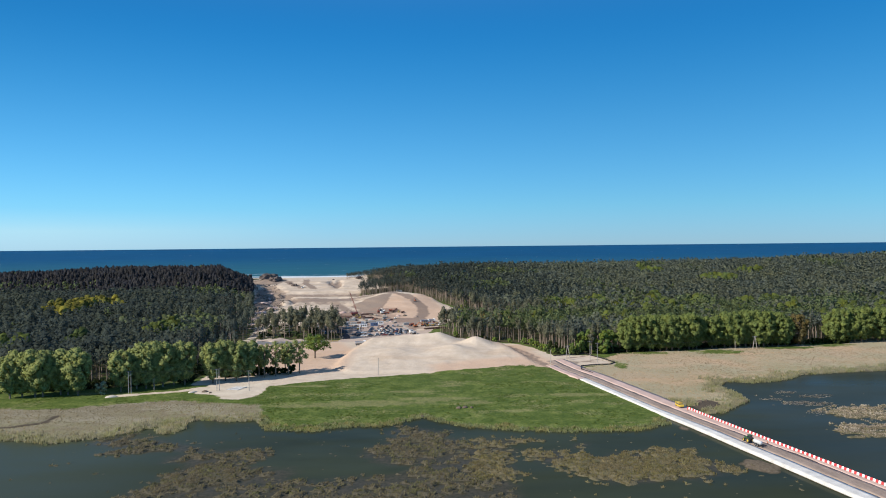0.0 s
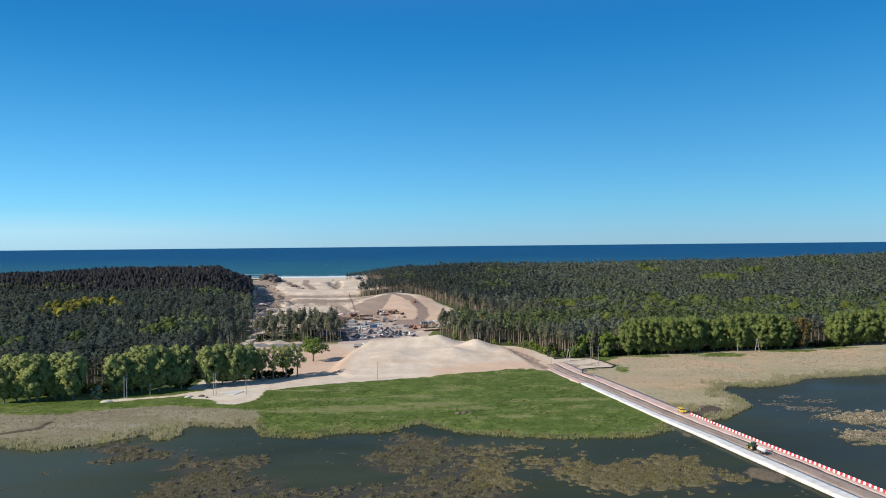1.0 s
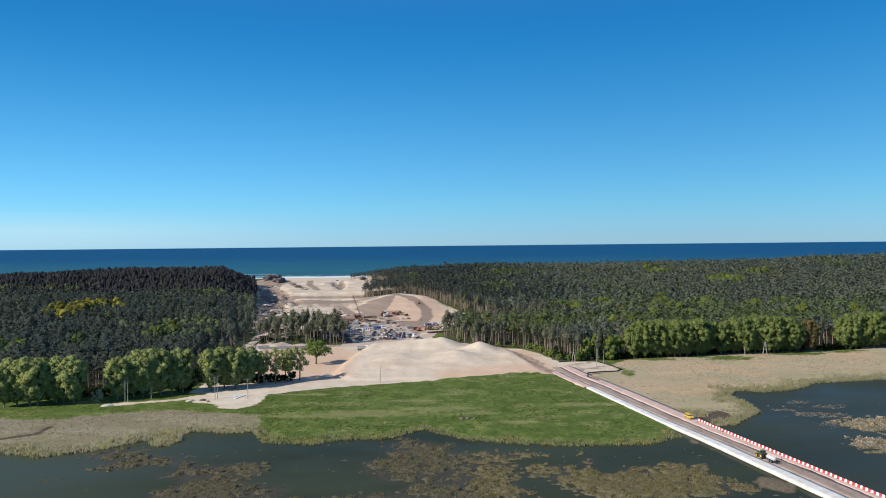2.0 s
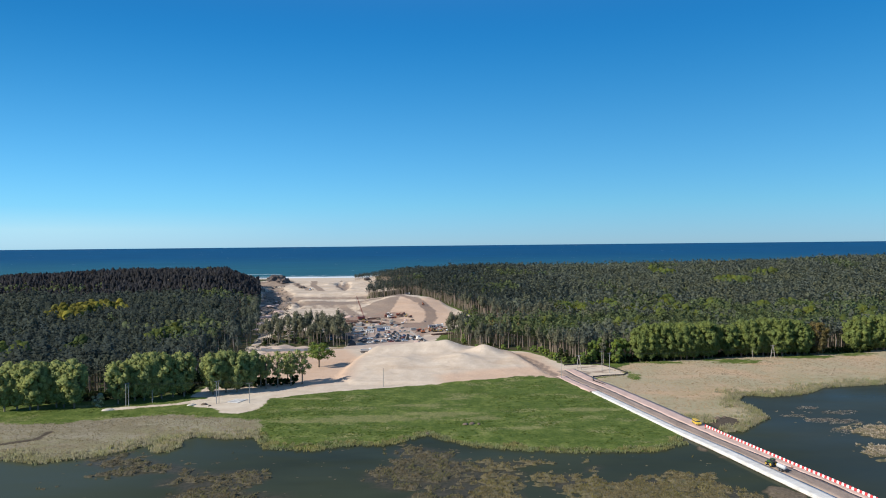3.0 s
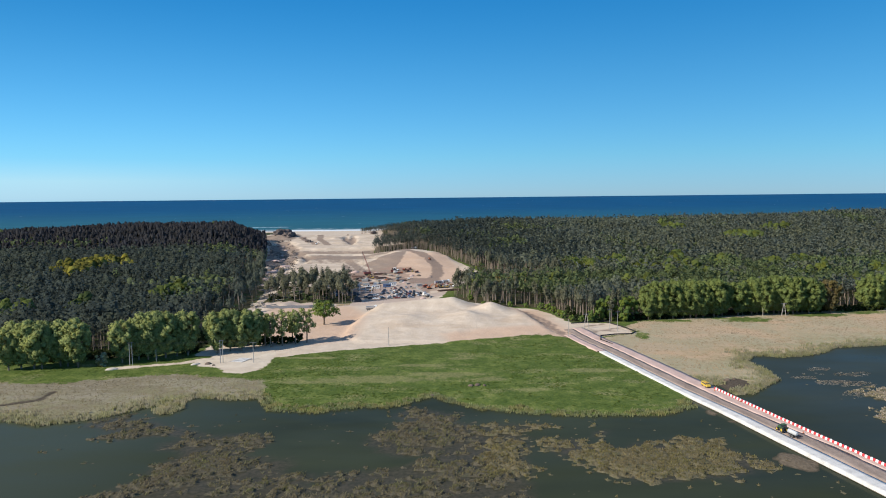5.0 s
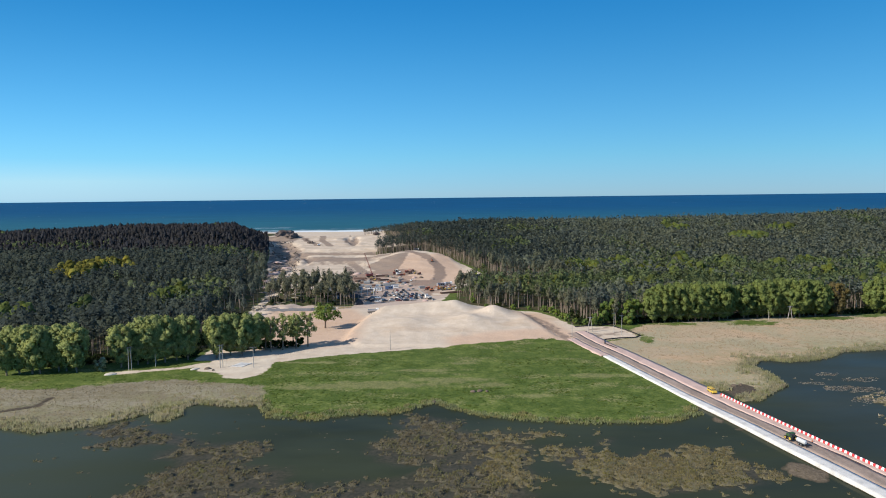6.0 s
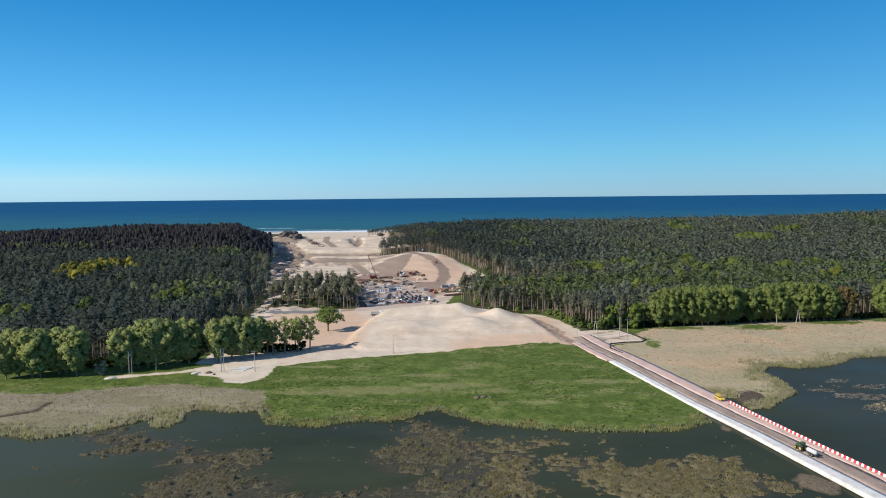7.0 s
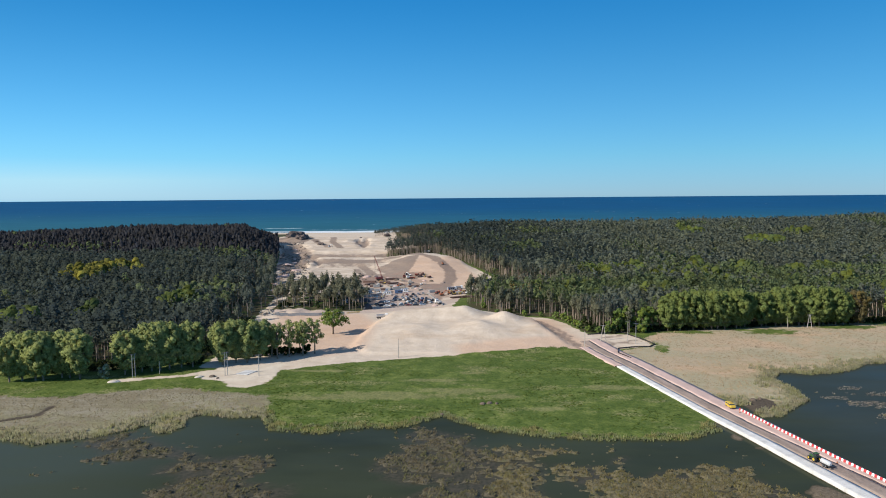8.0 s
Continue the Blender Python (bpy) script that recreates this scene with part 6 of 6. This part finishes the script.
    pts = [(-126, 457.5), (-110, 459), (-98, 460), (-82, 465)]
    for (ax, ay), (bx, by) in zip(pts, pts[1:]):
        n = int(math.hypot(bx - ax, by - ay) / 2.6)
        for k in range(n):
            x0, y0, x1, y1 = ax + (bx - ax) * k / n, ay + (by - ay) * k / n, ax + (bx - ax) * (k + 1) / n, ay + (by - ay) * (k + 1) / n
            z = float(height((x0 + x1) / 2, (y0 + y1) / 2))
            p = part("panel", boxes((math.hypot(x1 - x0, y1 - y0) - 0.12, 0.06, 1.8, 0, 0, 1.05), bevel=0.01), DULL_GREY, fence)
            p.matrix_basis = pose((x0 + x1) / 2, (y0 + y1) / 2, z, rng.uniform(-3, 3), 0, math.degrees(math.atan2(y1 - y0, x1 - x0)))
            part("post", rods(((x0, y0, z - 0.2), (x0, y0, z + 2.05), 0.05, 0.05), sides=5), STEEL, fence)
    tagged(fence, "grey steel panel hoarding along the edge of the dug sand", "fence")
    bar = new("beam_barrier")
    for k in range(6):
        x, y = -81 + 1.6 * k, 468 + 0.85 * k
        part("post", rods(((x, y, float(height(x, y)) - 0.2), (x, y, float(height(x, y)) + 1.0), 0.08, 0.08), sides=5), STEEL, bar)
    z = float(height(-77, 470))
    part("beam", boxes((9.5, 0.12, 0.35, 0, 0, 0.85), (9.5, 0.12, 0.25, 0, 0, 0.3), bevel=0.03), YELLOW, bar).matrix_basis = pose(-77, 470.2, z, 0, 0, 28)
    tagged(bar, "yellow painted beam barrier beside the site road", "barrier")

    def lump(name, seed, a, b, c, mat, label, category, group, rough=0.04):
        """A heap or sheeted stack with an uneven surface."""
        r = random.Random(seed)
        bm = bmesh.new()
        bmesh.ops.create_icosphere(bm, subdivisions=3, radius=1)
        dips = [(Vector((r.gauss(0, 1), r.gauss(0, 1), r.gauss(0, 0.6))).normalized(), r.uniform(-0.28, 0.25)) for _ in range(14)]
        for v in bm.verts:
            d = v.co.normalized()
            f = 1 + sum(w * max(0.0, d.dot(q) - 0.55) * 2 for q, w in dips) + r.uniform(-rough, rough)
            v.co = Vector((d.x * a * f, d.y * b * f, max(-0.15, d.z * c * f)))
        me = bpy.data.meshes.new(name)
        bm.to_mesh(me)
        bm.free()
        me.materials.append(mat)
        return tagged(new(name, me), label, category, group)

    def strew(kinds, places):
        for k, (x, y, w, s) in enumerate(places):
            m = at_ground(x, y, w, s)
            if k < len(kinds):
                kinds[k].matrix_basis = m
            else:
                copy_thing(kinds[k % len(kinds)], m)

    strew([lump("covered_pallet", 3, 3.2, 2.6, 3.6, SHEETING, "pallet of materials under dull black sheeting", "pallet", "sheeted pallets"),
           lump("covered_pallet", 4, 5.2, 2.6, 2.8, SHEETING, "long pallet of materials under dull black sheeting", "pallet", "sheeted pallets")],
          [(-70, 487, 20, 1), (-78, 517, 5, 1), (-84, 521, 10, 0.8), (-62, 501, 60, 0.55), (-71, 492, 80, 0.6), (-91, 528, 15, 0.7)])
    heaps = [lump("spoil_mound", s, 3.4, 2.6, 1.7, m, lb, "mound", "spoil mounds on the yard") for s, m, lb in
             ((5, EARTH, "dark brown earth heap tipped on the yard"), (6, TRACK, "brown sand and gravel heap tipped on the yard"), (7, LANE, "pinkish gravel heap tipped on the yard"))]
    strew(heaps, [(-84 + rng.uniform(-6, 6) + 52 * f + (6 if j else 0), 600 + 42 * j - 30 * f + rng.uniform(-7, 7), rng.uniform(0, 360), rng.uniform(0.5, 1.15)) for j in (0, 1) for f in (0, 0.14, 0.3, 0.45, 0.62, 0.8, 1.0)]
          + [(-24, 500, 10, 0.8), (-14, 556, 40, 0.9), (-2, 560, 70, 1.0), (-95, 648, 0, 1.3), (-102, 655, 30, 1.1), (-88, 652, 80, 1.2), (-170, 640, 20, 1.5), (-182, 700, 60, 1.6), (-196, 760, 10, 1.8), (-176, 668, 90, 1.2)])
    slab = new("concrete_slab")
    for j in range(3):
        part("panel", boxes((1.9, 7.5, 0.16, -2.0 + 2.0 * j, 0.2 * j, 0.12), bevel=0.03), WHITE_STONE, slab)
    tagged(slab, "pale concrete slabs laid on the sand pad", "slab").matrix_basis = at_ground(-99.5, 321, -20)
    strew([lump("brush_mound", 33, 2.0, 1.4, 1.0, EARTH, "dark tangle of roots and dead brush on the ground", "brush", "brush mounds")], [(-112, 314.5, 20, 0.9), (-109, 312, 80, 0.6), (6, 277.5, 5, 0.8), (8.5, 278.5, 40, 0.9), (11, 278, 80, 0.6), (-9, 266, 30, 0.8), (109, 284, 10, 0.9), (112, 285.5, 70, 0.7)])
    sheets = new("beam_stack")
    for j in range(3):
        for k in range(7 - j):
            part("beam", boxes((8.5, 0.42, 0.34, rng.uniform(-0.3, 0.3), (k - (6 - j) / 2) * 0.52, 0.2 + 0.38 * j), bevel=0.03), RUST_STEEL, sheets)
    tagged(sheets, "stack of rusty steel piling beams on the yard", "beams", "stacked beams")
    strew([sheets], [(-74, 612, 10, 1.1), (-66, 606, 30, 1), (-88, 616, 350, 1.2), (-58, 598, 100, 0.9), (-70, 632, 15, 1.2), (-47, 590, 20, 0.9), (-79, 590, 5, 1), (-86, 602, 60, 1), (-10, 533, 30, 0.9), (-2, 536, 25, 1), (-68, 574, 8, 1)])
    pipes = new("pipe_stack")
    for j in range(3):
        for k in range(5 - j):
            part("pipe", rods(((-3, (k - (4 - j) / 2) * 0.85, 0.42 + 0.74 * j), (3, (k - (4 - j) / 2) * 0.85, 0.42 + 0.74 * j), 0.4, 0.4), sides=10), CONCRETE, pipes)
    tagged(pipes, "stack of pale concrete pipes on the yard", "pipes", "stacked pipes")
    strew([pipes], [(-60, 575, 20, 1), (-46, 580, 80, 0.9), (-74, 566, 10, 0.9), (-80, 556, 70, 1), (-30, 560, 30, 0.8), (-8, 552, 15, 0.9)] + [(rng.uniform(-95, -48), rng.uniform(560, 630), rng.uniform(0, 180), rng.uniform(0.5, 0.9)) for _ in range(9)])
    timber = new("timber_stack")
    for j in range(4):
        for k in range(4):
            part("board", boxes((4.2, 0.5, 0.24, rng.uniform(-0.2, 0.2), (k - 1.5) * 0.58, 0.18 + 0.3 * j), bevel=0.02), TIMBER, timber)
    tagged(timber, "stack of grey timber boards on the yard", "timber", "stacked timber")
    strew([timber], [(-56, 584, 10, 1), (-82, 575, 60, 1), (-76, 540, 20, 0.9), (-86, 538, 100, 1), (-40, 570, 40, 0.9), (-52, 612, 0, 1), (-34, 548, 15, 0.8), (-95, 535, 30, 1)] + [(rng.uniform(-98, -50), rng.uniform(570, 640), rng.uniform(0, 180), rng.uniform(0.6, 1.0)) for _ in range(14)])
    strew([lump("sand_heap", 15, 3.0, 1.6, 0.9, SAND_PALE, "pale tipped sand heap beside the track", "heap", "sand heaps by the track")],
          [(-152, 306, 20, 0.9), (-118, 314, 40, 0.8)])
    strew([lump("earth_mound", 25, 5.6, 3.0, 1.5, TRACK, "brown earth pushed up beside the felled wood", "mound", "mounds by the felled wood"),
           lump("earth_mound", 26, 3.4, 5.4, 1.3, LANE, "pale brown earth pushed up beside the felled wood", "mound", "mounds by the felled wood")],
          [(-148 - 0.235 * (y - 540) + rng.uniform(-8, 14), y + rng.uniform(-9, 9), rng.uniform(0, 360), rng.uniform(0.5, 1.5)) for y in [550 + 21 * k for k in range(19)]])
    # remnant of the dune by the sea, broken up, and a dark brushwood heap beyond
    strew([lump("dune_remnant", 9, 13, 9, 8.5, DARK_SOIL, "dark jagged remnant of a dune above the beach", "mound", "dune remnants", 0.16),
           lump("dune_remnant", 12, 9, 6, 5.0, DARK_SOIL, "dark broken peat bank on the bare sand", "mound", "dune remnants", 0.16)],
          [(-253, 990, 20, 1.15), (-128, 1066, 40, 0.7), (-240, 986, 70, 0.85), (-216, 972, 100, 0.5), (-200, 928, 95, 0.4), (-160, 1010, 20, 0.3)])


build_site()


def build_silt_fence():
    pts = [(66, 401), (86, 407), (93, 390), (97, 378), (93, 373), (84, 372), (76, 369), (74, 360), (78, 349)]
    ob = new("silt_fence")
    for (ax, ay), (bx, by) in zip(pts, pts[1:]):
        n = max(1, int(math.hypot(bx - ax, by - ay) / 3))
        for k in range(n):
            x0, y0 = ax + (bx - ax) * k / n, ay + (by - ay) * k / n
            x1, y1 = ax + (bx - ax) * (k + 1) / n, ay + (by - ay) * (k + 1) / n
            z = float(height((x0 + x1) / 2, (y0 + y1) / 2))
            L = math.hypot(x1 - x0, y1 - y0)
            panel = part("panel", boxes((L, 0.08, 0.75, 0, 0, 0.3), bevel=0.01), TARP, ob)
            panel.matrix_basis = pose((x0 + x1) / 2, (y0 + y1) / 2, z, 0, 0, math.degrees(math.atan2(y1 - y0, x1 - x0)))
            part("stake", rods(((x0, y0, z - 0.3), (x0, y0, z + 0.85), 0.04, 0.04), sides=5), TIMBER, ob)
    tagged(ob, "low black silt fence round the gravel pad", "fence")


build_silt_fence()


def build_bushes():
    dark = leaf_mat("dark_bush_leaves", (0.045, 0.065, 0.022), 0.4, 4.0)
    kinds = [tree_thing("bush", leafy_shape(s, 4.2, 2.8, 260, 0.6, 0.02, 9), dark, BARK, "dark dense bush at the edge of the sand", "bush", "bushes along the edges") for s in (91, 92)]
    kinds.append(tree_thing("bush", leafy_shape(93, 4.0, 2.6, 260, 0.6, 0.02, 9), LIME, BARK, "fresh green bush at the foot of the wood", "bush", "bushes along the edges"))
    rng = random.Random(6)
    spots = [(-116 + 2.6 * k + rng.uniform(-0.8, 0.8), 349 + 0.75 * k + rng.uniform(-1.5, 1.5), k % 2) for k in range(14)]
    spots += [(205 + 3.4 * k, 433 + 0.35 * k + rng.uniform(-1, 1), k % 2) for k in range(19)]
    spots += [(55, 452, 2), (59, 446, 2), (61, 438, 2), (63, 428, 2), (65, 420, 2), (68, 411, 2), (73, 407, 2), (78, 409, 0), (46, 458, 2), (36, 461, 2), (26, 463, 0), (18, 466, 2), (10, 490, 2), (11, 510, 2)]
    for k, (x, y, j) in enumerate(spots):
        m = at_ground(x, y, rng.uniform(0, 360), rng.uniform(0.7, 1.15))
        if not any(o.matrix_basis.translation.length for o in (kinds[j],)):
            kinds[j].matrix_basis = m
        else:
            copy_thing(kinds[j], m)


build_bushes()


def build_undergrowth():
    """Shrubs under the edges of the woods."""
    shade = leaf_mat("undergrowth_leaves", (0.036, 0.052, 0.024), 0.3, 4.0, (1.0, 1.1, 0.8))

    def keep(x, y, r):
        d = wood_d(x, y)
        back = y - (299 + 0.28 * (x + 245))
        rows = (back > 3) & (back < 15) & (x > -250) & (x < -126) & (sdf(x, y, PAD_L) < -4) & (r < 0.7)
        grove = (sdf(x, y, GROVE) > 0) & (r < 0.08)
        return ((d > 0) & (d < 16) & in_view(x, y) & (y < 440) & (np.abs(x) > 70) & (r < 0.8)) | rows | grove

    x, y, rng = scatter(17, -330, 420, 300, 565, 3.2, keep)
    n = len(x)
    kinds = [shards(np.random.RandomState(s), [(0, 0, 0.9, 1.6, 1.6, 1.5), (0.9, 0.5, 1.9, 1.1, 1.1, 1.2), (-0.8, -0.4, 1.5, 1.2, 1.2, 1.3)], 34, 0.95, 0.45, (0.7, 1.1), lift=0.5) for s in range(4)]
    massed("undergrowth", kinds, x, y, height(x, y), rng.uniform(0.6, 1.3, n), rng.uniform(0, 6.28, n), rng.randint(0, 4, n), shade, "dark shrubs growing under the forest edge", "shrubs", 0.2)


build_undergrowth()


def build_debris():
    """Dead stalks drifting on the eastern lagoon."""
    spots = [(157, 302, 8, 5), (160, 294, 10, 4), (141, 289, 7, 3), (148, 282, 10, 4), (158, 279, 10, 5), (150, 266, 8, 5)]

    def keep(x, y, r):
        d = np.max([1 - np.hypot((x - a) / c, (y - b) / e) for a, b, c, e in spots], axis=0)
        return (d + 0.9 * vnoise(x, y, 5, 3) > 0.35) & (r < 0.8) & (sdf(x, y, SHORE) < -2)

    plants(6, 130, 205, 220, 315, 0.7, keep, [clump(s, 0.6, 0.3, 5, 0.4, 0.3) for s in range(21, 24)], DRIFT, "dead_stalks", "pale dead stalks drifting on the lagoon")


build_debris()


def build_rubble():
    """Broken ground along the cleared western side and round the works."""
    def chunk(seed):
        bm = bmesh.new()
        bmesh.ops.create_cube(bm, size=1)
        rng = random.Random(seed)
        for v in bm.verts:
            v.co = Vector((v.co.x * rng.uniform(0.7, 1.5), v.co.y * rng.uniform(0.7, 1.5), v.co.z * rng.uniform(0.4, 1.0) + 0.2))
        pv = np.array([tuple(v.co) for v in bm.verts])
        pq = np.array([[v.index for v in f.verts] for f in bm.faces])
        bm.free()
        return pv, pq

    def keep(x, y, r):
        west = (sdf(x, y, CLEARING) > 1) & (sdf(x, y, FOREST_L) > -34) & (sdf(x, y, GROVE) < 0) & (y > 530) & (y < 960)
        works = np.maximum(sdf(x, y, MESS), sdf(x, y, PARKING) - 4) > 0
        return (west & (vnoise(x, y, 22, 3) + 0.5 * r > 0.35)) | (works & (r < 0.10))

    x, y, rng = scatter(31, -280, 0, 450, 960, 2.6, keep)
    n = len(x)
    z = height(x, y) - 0.1
    massed("rubble", [chunk(s) for s in range(5)], x, y, z, rng.uniform(0.3, 1.2, n), rng.uniform(0, 6.28, n), rng.randint(0, 5, n), EARTH_CLOD, "dark clods and rubble on the cleared sand", "rubble")

    def fallen(x, y, r):
        return (sdf(x, y, CLEARING) > 1) & (sdf(x, y, FOREST_L) > -26) & (y > 460) & (y < 930) & (vnoise(x, y, 30, 2) + r > 0.9)

    x, y, rng = scatter(32, -280, -100, 450, 940, 5.0, fallen)
    n = len(x)
    trunk = [tube([(-4, 0, 0.35), (0, 0.2, 0.5), (4.5, 0, 0.4)], [0.28, 0.24, 0.12], 5)]
    massed("felled_trunks", trunk, x, y, height(x, y), rng.uniform(0.6, 1.3, n), rng.uniform(0, 6.28, n), np.zeros(n, int), TIMBER, "grey felled tree trunks lying on the sand", "logs")


EARTH_CLOD = grain("dark_clods", (0.13, 0.105, 0.085), 0.35, 0.6)
build_rubble()
